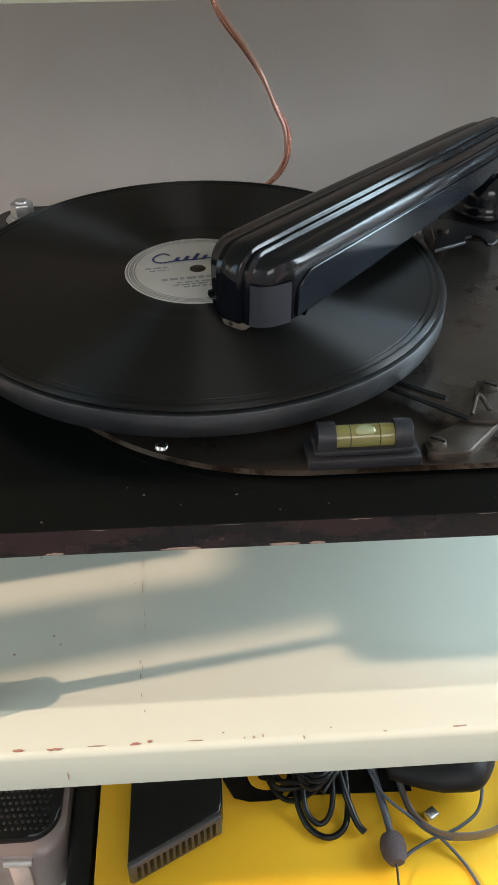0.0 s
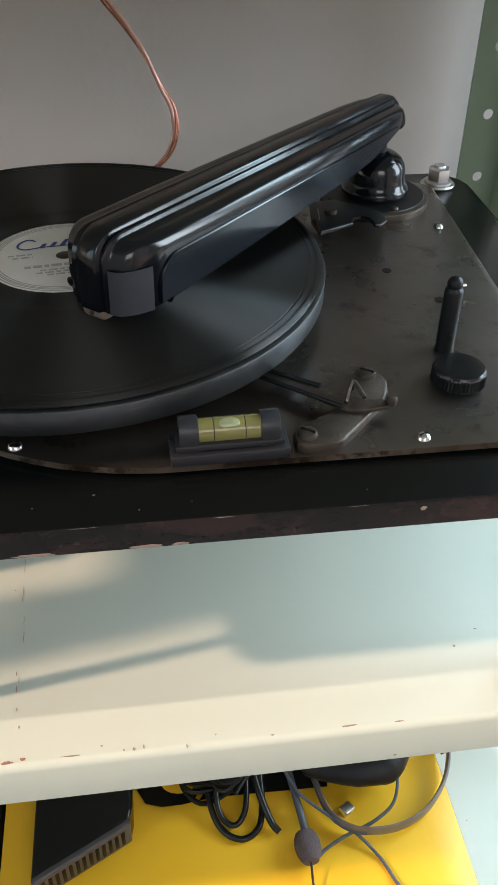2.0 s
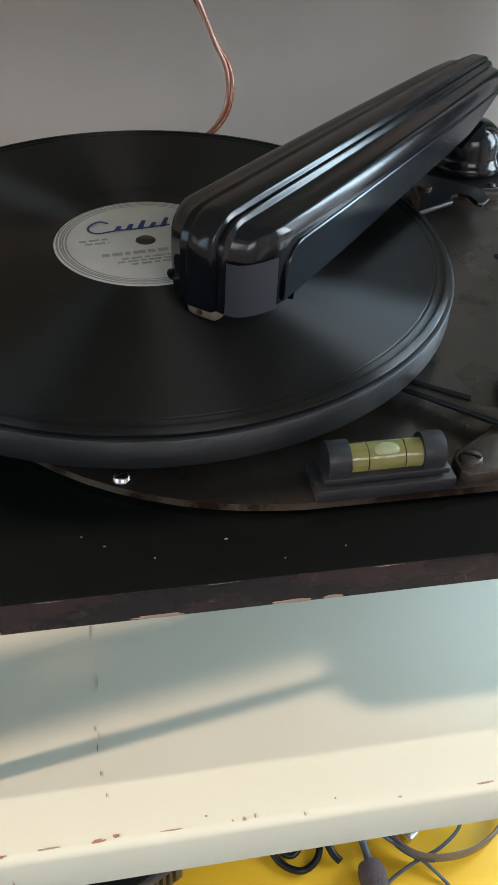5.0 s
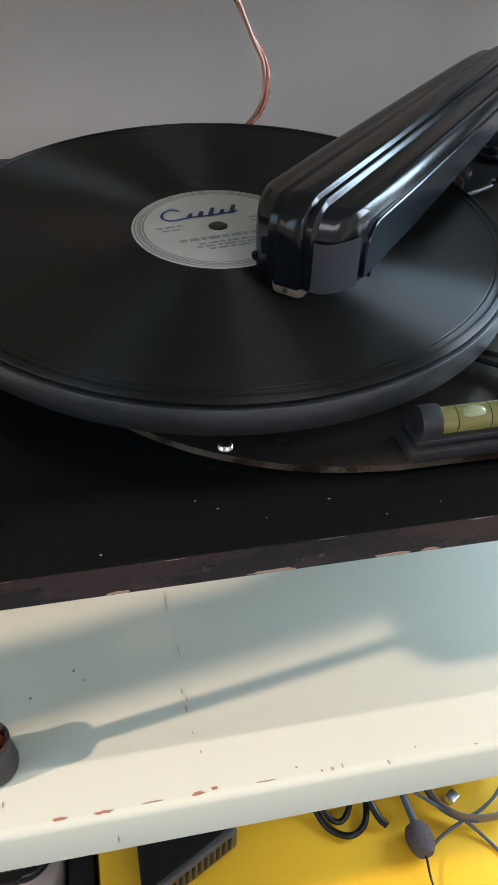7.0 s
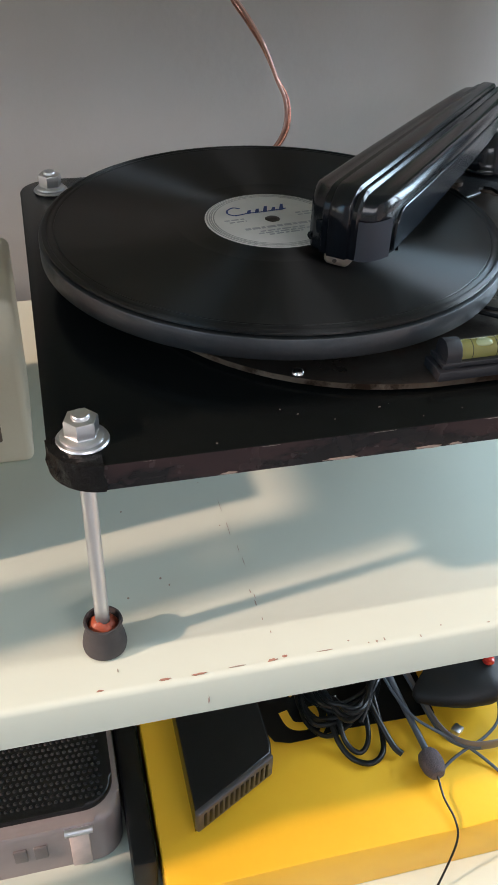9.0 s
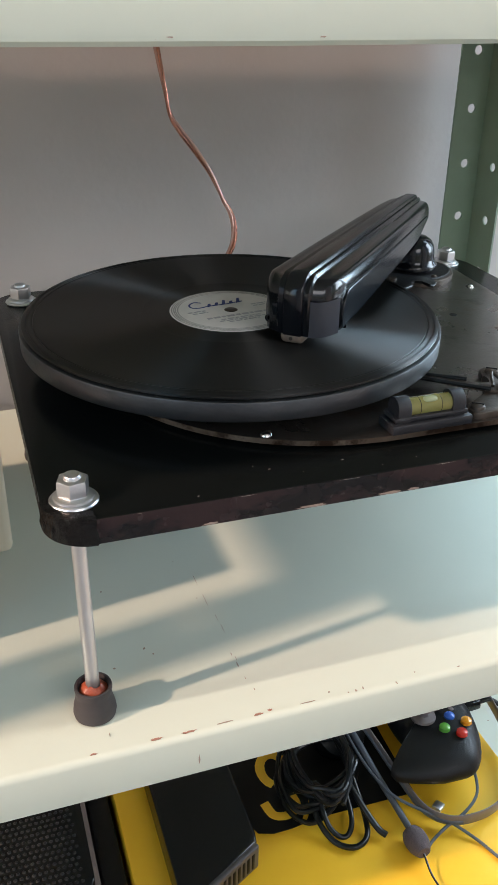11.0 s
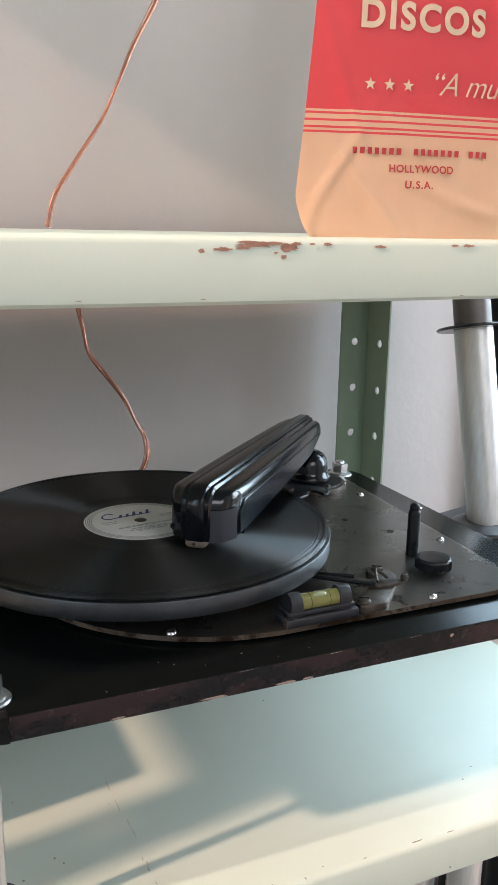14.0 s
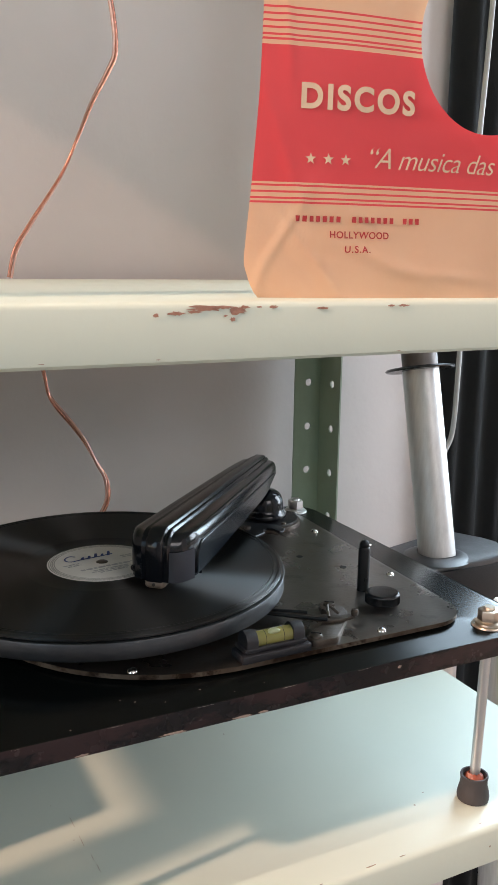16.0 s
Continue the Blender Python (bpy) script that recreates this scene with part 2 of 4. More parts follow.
_e = _ramp.color_ramp.elements
for z, v in band_stops():
    k = _e.new(z / SL_H)
    k.color = (v, v, v, 1)
_e[0].color = (0, 0, 0, 1)
_e[len(_e) - 1].color = (0, 0, 0, 1)
_dv = _t.nodes.new("ShaderNodeMath")
_dv.operation = "DIVIDE"
_dv.inputs[1].default_value = SL_H
_t.links.new(_sp.outputs["Z"], _dv.inputs[0])
_t.links.new(_dv.outputs[0], _ramp.inputs[0])
_mix = _t.nodes.new("ShaderNodeMix")
_mix.data_type = "RGBA"
_mix.inputs[7].default_value = (0.90, 0.125, 0.145, 1)
_t.links.new(_ramp.outputs[0], _mix.inputs[0])
_t.links.new(_base, _mix.inputs[6])
_t.links.new(_mix.outputs[2], _b.inputs["Base Color"])


# ---- mesh helpers ----
def part(name, bm, material, parent=None, label="", smooth=40):
    me = bpy.data.meshes.new(name)
    bmesh.ops.recalc_face_normals(bm, faces=bm.faces)
    for f in bm.faces:
        f.smooth = smooth > 0
    bm.to_mesh(me)
    bm.free()
    for m in material if isinstance(material, (list, tuple)) else [material]:
        me.materials.append(m)
    if smooth > 0:
        me.set_sharp_from_angle(angle=radians(smooth))
    ob = new(name, me)
    ob.parent = parent
    if label:
        ob["label"] = label
    return ob


def thing(name, x, y, z, label, category, group="", rz=0, rx=0, ry=0):
    ob = new(name)
    ob.empty_display_size = 0.01
    ob.matrix_basis = pose(x, y, z, rx, ry, rz)
    return tagged(ob, label, category, group)


def struct(name, bm, material, label, category):
    return tagged(part(name, bm, material, None), label, category, kind="structure")


def bevel(bm, r, seg=2, only=None):
    if r > 0:
        bmesh.ops.bevel(bm, geom=only or bm.edges[:], offset=r, segments=seg, affect="EDGES", profile=0.5, clamp_overlap=True)
    return bm


def box(x0, x1, y0, y1, z0, z1, r=0.0, seg=2, bm=None):
    b = bmesh.new()
    bmesh.ops.create_cube(b, size=1, matrix=Matrix.Translation(((x0 + x1) / 2, (y0 + y1) / 2, (z0 + z1) / 2)) @ Matrix.Diagonal((x1 - x0, y1 - y0, z1 - z0, 1)))
    bevel(b, r, seg)
    return join(bm, b) if bm else b


def join(bm, other):
    me = bpy.data.meshes.new("tmp")
    other.to_mesh(me)
    other.free()
    bm.from_mesh(me)
    bpy.data.meshes.remove(me)
    return bm


def lathe(profile, n=48, cx=0.0, cy=0.0):
    """Turns (radius, height) pairs round the z axis."""
    bm = bmesh.new()
    rings = []
    for r, z in profile:
        if r < 1e-6:
            rings.append([bm.verts.new((cx, cy, z))])
        else:
            rings.append([bm.verts.new((cx + r * math.cos(2 * math.pi * k / n), cy + r * math.sin(2 * math.pi * k / n), z)) for k in range(n)])
    for a, b in zip(rings, rings[1:]):
        for k in range(n):
            q = (k + 1) % n
            if len(a) == 1 and len(b) > 1:
                bm.faces.new((a[0], b[k], b[q]))
            elif len(b) == 1 and len(a) > 1:
                bm.faces.new((a[k], a[q], b[0]))
            elif len(a) > 1:
                bm.faces.new((a[k], a[q], b[q], b[k]))
    return bm


def prism(outline, z0, z1, r=0.0, seg=2):
    bm = bmesh.new()
    low = [bm.verts.new((x, y, z0)) for x, y in outline]
    top = [bm.verts.new((x, y, z1)) for x, y in outline]
    n = len(outline)
    bm.faces.new(low[::-1])
    cap = bm.faces.new(top)
    for k in range(n):
        bm.faces.new((low[k], low[(k + 1) % n], top[(k + 1) % n], top[k]))
    bevel(bm, r, seg, list(cap.edges))
    return bm


def rounded(x0, x1, y0, y1, r, n=8):
    out = []
    for cx, cy, a in ((x1 - r, y1 - r, 0), (x0 + r, y1 - r, 90), (x0 + r, y0 + r, 180), (x1 - r, y0 + r, 270)):
        out += [(cx + r * math.cos(radians(a + 90 * k / n)), cy + r * math.sin(radians(a + 90 * k / n))) for k in range(n + 1)]
    return out


def smooth_line(points, n=8):
    """A Catmull-Rom line through points."""
    p = [Vector(q) for q in points]
    p = [2 * p[0] - p[1], *p, 2 * p[-1] - p[-2]]
    out = []
    for a, b, c, d in zip(p, p[1:], p[2:], p[3:]):
        for k in range(n):
            t = k / n
            out.append(0.5 * (2 * b + (c - a) * t + (2 * a - 5 * b + 4 * c - d) * t * t + (3 * b - a - 3 * c + d) * t ** 3))
    return out + [p[-2]]


def sweep(line, r, n=10, flat=1.0, bm=None):
    """A round tube along a line; r may be a number or a function of 0..1."""
    bm = bm or bmesh.new()
    line = [Vector(q) for q in line]
    rings, up = [], Vector((0, 0, 1))
    for i, q in enumerate(line):
        d = (line[min(i + 1, len(line) - 1)] - line[max(i - 1, 0)]).normalized()
        if abs(d.dot(up)) > 0.95:
            up = Vector((1, 0, 0)) if abs(d.x) < 0.9 else Vector((0, 1, 0))
        s = d.cross(up).normalized()
        up = s.cross(d).normalized()
        rr = r(i / (len(line) - 1)) if callable(r) else r
        rings.append([bm.verts.new(q + rr * (math.cos(2 * math.pi * k / n) * s + flat * math.sin(2 * math.pi * k / n) * up)) for k in range(n)])
    for a, b in zip(rings, rings[1:]):
        for k in range(n):
            bm.faces.new((a[k], a[(k + 1) % n], b[(k + 1) % n], b[k]))
    bm.faces.new(rings[0][::-1])
    bm.faces.new(rings[-1])
    return bm


def patch(cx, cy, lx, ly, axis="z", level=0.0, seed=0, n=14):
    """A thin ragged flake lying on a surface: the paint is gone there."""
    rnd = random.Random(seed)
    bm = bmesh.new()
    rim = []
    for k in range(n):
        a = 2 * math.pi * k / n
        f = rnd.uniform(0.45, 1.0)
        u, v = cx + f * lx * math.cos(a), cy + f * ly * math.sin(a)
        rim.append((u, v, level) if axis == "z" else (u, level, v))
    low = [bm.verts.new(p) for p in rim]
    off = Vector((0, 0, 0.0003)) if axis == "z" else Vector((0, -0.0003, 0))
    top = [bm.verts.new(Vector(p) + off) for p in rim]
    bm.faces.new(top)
    for k in range(n):
        bm.faces.new((low[k], low[(k + 1) % n], top[(k + 1) % n], top[k]))
    return bm


def letters(text, size, align="LEFT", shear=0.0, space=1.0, offset=0.0):
    """Text as a mesh in the x/z plane, facing -y, from the built-in font."""
    cu = bpy.data.curves.new("text", "FONT")
    cu.body, cu.size, cu.align_x, cu.shear, cu.space_character, cu.extrude, cu.offset = text, size, align, shear, space, 0.00003, offset
    ob = bpy.data.objects.new("text", cu)
    scene.collection.objects.link(ob)
    bpy.context.view_layer.update()
    me = bpy.data.meshes.new_from_object(ob.evaluated_get(bpy.context.evaluated_depsgraph_get()))
    bpy.data.objects.remove(ob)
    bm = bmesh.new()
    bm.from_mesh(me)
    bpy.data.meshes.remove(me)
    bmesh.ops.rotate(bm, verts=bm.verts, matrix=Matrix.Rotation(radians(90), 3, "X"))
    return bm

INV = {}
_part, _thing = part, thing


def part(name, bm, material, parent=None, label="", smooth=40):
    """Links a bmesh, given in world places, as one mesh under a thing or a part."""
    ob = _part(name, bm, material, parent, label, smooth)
    if parent:
        ob.matrix_parent_inverse = INV.get(parent.name, Matrix.Identity(4))
    return ob


def thing(name, x, y, z, label, category, group="", rz=0):
    ob = _thing(name, x, y, z, label, category, group, rz)
    INV[ob.name] = ob.matrix_basis.inverted()
    return ob


def moved(bm, m):
    bm.transform(m)
    return bm


# ---- room ----
XW, XE, YS, YN, ZC = -1.5, 1.15, -1.75, 0.445, 2.55
struct("floor", box(XW, XE, YS, YN + 0.15, -0.1, 0), FLOOR, "plain brown floor of a room", "floor")
struct("ceiling", box(XW, XE, YS, YN + 0.15, ZC, ZC + 0.1), CEIL, "white painted ceiling", "ceiling")
bm = box(XW, 0.68, YN, YN + 0.15, 0, ZC)
for b in ((0.68, 1.10, 0, 0.85), (0.68, 1.10, 2.25, ZC), (1.10, XE, 0, ZC)):
    box(b[0], b[1], YN, YN + 0.15, b[2], b[3], bm=bm)
struct("wall_north", bm, WALL_R, "white plastered wall with a window opening behind steel shelving", "wall")
bm = box(XE, XE + 0.15, YS, -0.60, 0, ZC)
for b in ((-0.60, 0.30, 0, 0.90), (-0.60, 0.30, 2.15, ZC), (0.30, YN + 0.15, 0, ZC)):
    box(XE, XE + 0.15, *b, bm=bm)
struct("wall_east", bm, WALL_R, "white plastered side wall with a window opening", "wall")
bm = box(XW - 0.15, XW, YS, -1.6, 0, ZC)
for b in ((-1.6, 0.3, 0, 1.2), (-1.6, 0.3, 2.53, ZC), (0.3, YN + 0.15, 0, ZC)):
    box(XW - 0.15, XW, *b, bm=bm)
struct("wall_west", bm, WALL_R, "white plastered wall with a window opening", "wall")
bm = box(XW, -0.2, YS - 0.15, YS, 0, ZC)
for b in ((-0.2, 0.9, YS - 0.15, YS, 0, 0.95), (-0.2, 0.9, YS - 0.15, YS, 2.40, ZC), (0.9, XE, YS - 0.15, YS, 0, ZC)):
    box(*b, bm=bm)
struct("wall_south", bm, WALL_R, "white plastered wall with a window opening", "wall")
lamp = thing("ceiling_lamp", -0.1, -0.155, 2.49, "white ceiling batten with a bare light tube", "ceiling lamp")
part("batten", box(-0.75, 0.55, -0.185, -0.125, 2.515, 2.55, 0.004), WHITE, lamp)
part("light_tube", sweep([(-0.7, -0.155, 2.495), (0.5, -0.155, 2.495)], 0.011, 12), TUBE_GLOW, lamp, "glowing light tube")

# ---- steel shelving ----
SX0, SX1, SY0, SY1 = -0.565, 0.312, 0.004, 0.425
Z_LOW, Z_MID, Z_TOP = 0.577, 0.900, 1.2515
rack = thing("steel_shelving", -0.15, 0.21, 0, "pale green painted steel shelving with chipped rusty edges", "shelving unit")


def tray(z, y0=SY0):
    """A folded sheet-steel shelf: rounded front and rear lips, closed ends."""
    bm = bmesh.new()
    prof = [(y0 + 0.012, z - 0.0265), (y0 + 0.003, z - 0.0292), (y0 + 0.0004, z - 0.0275), (y0, z - 0.025), (y0, z - 0.0035), (y0 + 0.0005, z - 0.0018), (y0 + 0.0018, z - 0.0005), (y0 + 0.0038, z),
            (SY1 - 0.003, z), (SY1, z - 0.003), (SY1, z - 0.029)]
    n = 24
    rows = [[bm.verts.new((SX0 + (SX1 - SX0) * k / n, y, zz + 0.0006 * math.sin(9 * k / n) * (0.3 if zz > z - 0.01 else 1))) for y, zz in prof] for k in range(n + 1)]
    for a, b in zip(rows, rows[1:]):
        for k in range(len(prof) - 1):
            bm.faces.new((a[k], b[k], b[k + 1], a[k + 1]))
    bmesh.ops.recalc_face_normals(bm, faces=bm.faces)
    bmesh.ops.solidify(bm, geom=bm.faces[:], thickness=0.0012)
    for x in (SX0, SX1 - 0.0012):
        box(x, x + 0.0012, y0 + 0.003, SY1 - 0.003, z - 0.028, z - 0.001, bm=bm)
    return bm


low_shelf = part("shelf", tray(Z_LOW), PAINT, rack)
mid_shelf = part("shelf", tray(Z_MID), PAINT, rack)
top_shelf = part("shelf", tray(Z_TOP, -0.006), PAINT, rack)
# unseen shelf added overhead; its height sets the shade on the wall
part("shelf", tray(1.75, -0.006), PAINT, rack)


def slotted_flange(z0, z1, width, pitch, col, phase):
    """Perforated strip in the y/z plane, from y = 0, with one column of round holes."""
    bm = bmesh.new()
    for i in range(int((z1 - z0) / pitch)):
        zc = z0 + phase + i * pitch
        inner, outer = [], []
        for k in range(16):
            a = 2 * math.pi * k / 16
            ca, sa = math.cos(a), math.sin(a)
            inner.append(bm.verts.new((0, col + 0.0040 * ca, zc + 0.0040 * sa)))
            s = 1 / max(abs(ca), abs(sa))
            dy, dz = ca * s, sa * s
            outer.append(bm.verts.new((0, col + dy * ((width - col) if dy > 0 else col), zc + dz * pitch / 2)))
        for k in range(16):
            bm.faces.new((inner[k], inner[(k + 1) % 16], outer[(k + 1) % 16], outer[k]))
    bmesh.ops.remove_doubles(bm, verts=bm.verts, dist=0.0001)
    bmesh.ops.recalc_face_normals(bm, faces=bm.faces)
    bmesh.ops.solidify(bm, geom=bm.faces[:], thickness=0.0018)
    return bm


def post(x, y, sx, sy):
    """An angle post with its corner at x, y; one strip runs along sx in x, the other along sy in y."""
    bm = moved(slotted_flange(0.02, 2.1, 0.040, 0.0485, 0.024, 0.0075), Matrix.Diagonal((1, sy, 1, 1)))
    join(bm, moved(slotted_flange(0.02, 2.1, 0.0315, 0.0485, 0.0145, 0.0075), Matrix.Rotation(radians(-90 * sx), 4, "Z")))
    return moved(bm, pose(x, y, 0))


for x, y, sx, sy in ((0.302, 0.421, -1, -1), (0.314, -0.003, -1, 1), (SX0, 0.421, 1, -1), (SX0 - 0.003, -0.010, 1, 1)):
    part("post", post(x, y, sx, sy), POST, rack, "olive green perforated angle post")

# bare rusty flakes and scratches where the paint has gone
for i, (x, y, lx, ly) in enumerate(((-0.113, 0.0075, 0.006, 0.0011), (-0.096, 0.0070, 0.008, 0.0010), (-0.058, 0.0075, 0.005, 0.0013), (-0.051, 0.0085, 0.003, 0.0012), (-0.145, 0.0075, 0.004, 0.0008))):
    part("rust_flake", patch(x, y, lx * 0.58, ly * 0.75, "z", Z_MID, i, 26), RUST, mid_shelf)
for i, (x, y, lx, ly) in enumerate(((-0.0015, 0.0075, 0.0016, 0.0014), (0.003, 0.0082, 0.0008, 0.0016), (-0.006, 0.0075, 0.0010, 0.0010), (0.0225, 0.0060, 0.0009, 0.0016), (0.098, 0.0075, 0.0115, 0.0006), (0.122, 0.0070, 0.006, 0.0006), (0.062, 0.0070, 0.002, 0.0005),
                                    (-0.030, 0.0075, 0.012, 0.0004), (-0.076, 0.0075, 0.010, 0.0005), (-0.0568, 0.0470, 0.0009, 0.0035), (-0.0560, 0.0520, 0.0004, 0.0030), (-0.0575, 0.0560, 0.0005, 0.0022), (-0.0560, 0.0350, 0.0004, 0.0018), (-0.0556, 0.0790, 0.00025, 0.0060), (-0.0562, 0.0900, 0.0002, 0.0040), (-0.0580, 0.1080, 0.00025, 0.0090), (-0.0585, 0.1300, 0.0002, 0.0080), (-0.054, 0.0255, 0.0006, 0.0014),
                                    (-0.104, 0.0760, 0.0016, 0.0012), (-0.100, 0.0700, 0.0010, 0.0010), (0.190, 0.0110, 0.0030, 0.0005), (0.176, 0.056, 0.0022, 0.0005), (-0.135, 0.0175, 0.0006, 0.0022), (0.036, 0.0105, 0.0010, 0.0006), (-0.016, 0.0110, 0.0012, 0.0006))):
    part("scratch", patch(x, y, lx * 0.55, ly * 0.75, "z", Z_MID, 40 + i), SCRATCH, mid_shelf)
part("scratch", patch(-0.0915, Z_MID - 0.018, 0.0005, 0.0045, "y", SY0, 70), SCRATCH, mid_shelf)
for i, (x, z, lx, ly) in enumerate(((-0.019, -0.0050, 0.013, 0.0022), (-0.004, -0.0062, 0.007, 0.0028), (-0.006, -0.0105, 0.0022, 0.0016), (-0.035, -0.0072, 0.006, 0.0016), (0.016, -0.0045, 0.003, 0.0012), (0.044, -0.0055, 0.005, 0.0010), (0.094, -0.0040, 0.005, 0.0011), (0.086, -0.0036, 0.003, 0.0010), (-0.012, -0.0035, 0.009, 0.0012), (-0.026, -0.0065, 0.005, 0.0012), (0.000, -0.0042, 0.004, 0.0012), (-0.045, -0.0080, 0.002, 0.0014), (0.008, -0.0040, 0.002, 0.0006), (-0.010, -0.0085, 0.0015, 0.0008))):
    part("rust_flake", patch(x - 0.002, Z_TOP + min(z + 0.0016, -0.0030), lx * 0.9, min(ly * 0.8, 0.0022), "y", -0.006 - 0.00004 * i, 80 + i, 26), RUST, top_shelf)
for i, (x, ly) in enumerate(((-0.1, 0.0005), (-0.046, 0.0006), (0.09, 0.0005))):
    part("scratch", patch(x, Z_TOP - 0.0268, 0.0018, ly * 0.5, "y", -0.006, 100 + i), SCRATCH, top_shelf)

# ---- turntable on four threaded legs ----
BX0, BX1, BY0, BY1, BZ0, BZ1 = -0.155, 0.2405, 0.0165, 0.346, 1.0180, 1.031
CX, CY = -0.0195, 0.1785
deck = thing("record_player", 0.042, 0.18, Z_MID, "home-made record player on a black board with four metal rod legs", "record player")
bm = prism(rounded(BX0, BX1, BY0, BY1, 0.022), BZ0, BZ1, 0.0012, 2)
bmesh.ops.recalc_face_normals(bm, faces=bm.faces)
for f in bm.faces:
    f.material_index = 1 if abs(f.normal.z) < 0.5 else 0
board = part("board", bm, [BOARD, BOARD_EDGE], deck, "black painted board with worn edges and a painted brown reflection")
for i, (x, lx) in enumerate(((-0.030, 0.010), (0.012, 0.008), (0.025, 0.004), (-0.08, 0.006))):
    part("bare_patch", patch(x, BZ0 + 0.0008, lx, 0.0008, "y", BY0, 120 + i), BARE, board)
# thin pale strip along the top front edge, a highlight made as shape
edge_line = [(BX0 + 0.030 + 0.340 * k / 60, BY0 + 0.0003, BZ1 - 0.0004 + 0.00012 * math.sin(k * 2.1)) for k in range(61)]
part("highlight_line", sweep(edge_line, lambda k: 0.00024 + 0.00014 * math.sin(k * 61) * math.sin(k * 23), 6), CREAMLINE, board, "painted highlight along the board's top edge")
part("dent", patch(0.119, BZ0 + 0.009, 0.0016, 0.0013, "y", BY0, 150), BARE, board)
for i, (x, y) in enumerate(((-0.045, 0.036), (-0.052, 0.041), (-0.030, 0.029), (-0.007, 0.034), (0.010, 0.0235), (0.030, 0.026), (-0.085, 0.022))):
    part("dust_fleck", patch(x, y, 0.0004 if i % 3 else 0.0008, 0.00025, "z", BZ1, 160 + i, 7), BARE, board)
# shiny tape wrapped round one corner
bm = bmesh.new()
tape = [p for p in rounded(BX0 - 0.0007, BX1, BY0 - 0.0007, BY1, 0.0227, 26) if p[0] < BX0 + 0.024 and p[1] < BY0 + 0.026]
lo = []
for k, (x, y) in enumerate(tape):
    w = 0.0006 * math.sin(k * 0.9) + 0.0005 * math.sin(k * 2.1)
    inner = Vector((BX0 + 0.020, BY0 + 0.020)) - Vector((x, y))
    ring = [(0.0, BZ0 - 0.0003), (-w * 0.8, BZ0 + 0.0045), (w * 0.6, BZ0 + 0.009), (0.0, BZ1 + 0.0003), (0.0, BZ1 + 0.0007 + 0.5 * abs(w)), (0.0, BZ1 + 0.0004)]
    lo.append([bm.verts.new((x + d + inner.x * f, y + d + inner.y * f, z)) for (d, z), f in zip(ring, (0, 0, 0, 0, 0.18, 0.40 + 300 * w * (k % 2) * 0.3))])
for p, q in zip(lo, lo[1:]):
    for i in range(5):
        bm.faces.new((p[i], q[i], q[i + 1], p[i + 1]))
bmesh.ops.solidify(bm, geom=bm.faces[:], thickness=0.0003)
part("corner_tape", bm, TAPE, board, "glossy black tape")


def hexnut(r, z0, z1):
    bm = prism([(r * math.cos(radians(60 * k + 12)), r * math.sin(radians(60 * k + 12))) for k in range(6)], z0, z1, 0.0012, 2)
    return bm


def leg(x, y, fx, fy, metal):
    """Rod leg: nut and washers over the board, a rubber ferrule with red sealant at the foot."""
    a, b = Vector((fx, fy, Z_MID + 0.006)), Vector((x, y, BZ0 + 0.004))
    rod = part("leg_rod", sweep([a, b], 0.0036, 16), ROD, deck, "bare metal rod leg")
    m = pose(x, y, BZ1) @ Matrix.Diagonal((0.9, 0.9, 1, 1))
    part("washer", moved(lathe([(0, 0), (0.0125, 0), (0.0128, 0.0006), (0.0122, 0.0014), (0.0095, 0.0018), (0, 0.0018)], 36), m), metal, rod)
    part("flange", moved(lathe([(0, 0.0018), (0.0105, 0.0018), (0.0102, 0.0030), (0.0085, 0.0040), (0, 0.0040)], 36), m), metal, rod)
    part("nut", moved(hexnut(0.0085, 0.0038, 0.0118), m), metal, rod)
    part("rod_end", moved(lathe([(0, 0.0136), (0.0040, 0.0136), (0.0045, 0.0131), (0.0046, 0.0110), (0, 0.0110)], 20), m), metal, rod)
    part("lower_nut", moved(lathe([(0, BZ0 - BZ1), (0.0065, BZ0 - BZ1), (0.0065, BZ0 - BZ1 - 0.0025), (0, BZ0 - BZ1 - 0.0025)], 6), m), metal, rod)
    f = pose(fx, fy, Z_MID) @ Matrix.Diagonal((0.88, 0.88, 0.88, 1))
    part("rubber_foot", moved(lathe([(0, 0), (0.0105, 0), (0.0124, 0.0012), (0.0128, 0.0040), (0.0122, 0.0085), (0.0108, 0.0140), (0.0106, 0.0180), (0.0112, 0.0210), (0.0108, 0.0222), (0.0096, 0.0222), (0.0090, 0.0205), (0.0086, 0.0150), (0, 0.0150)], 36), f), RUBBER, rod, "dark grey rubber ferrule")
    rnd = random.Random(int(1000 * x))
    bm = lathe([(0.0088, 0.0150), (0.0088, 0.0175), (0.0070, 0.0200), (0.0052, 0.0225), (0.0040, 0.0235)], 20)
    for v in bm.verts:
        v.co += Vector((rnd.uniform(-1, 1), rnd.uniform(-1, 1), rnd.uniform(-1, 1.4))) * 0.0008
    part("sealant", moved(bm, f), SILICONE, rod, "lumpy red sealant")


leg(-0.1400, 0.0360, -0.1392, 0.0352, ZINC)
leg(-0.1345, 0.3240, -0.1345, 0.3240, ZINC)
leg(0.2200, 0.3260, 0.2200, 0.3260, ZINC)
leg(0.2060, 0.0350, 0.2040, 0.0355, BRASSY)

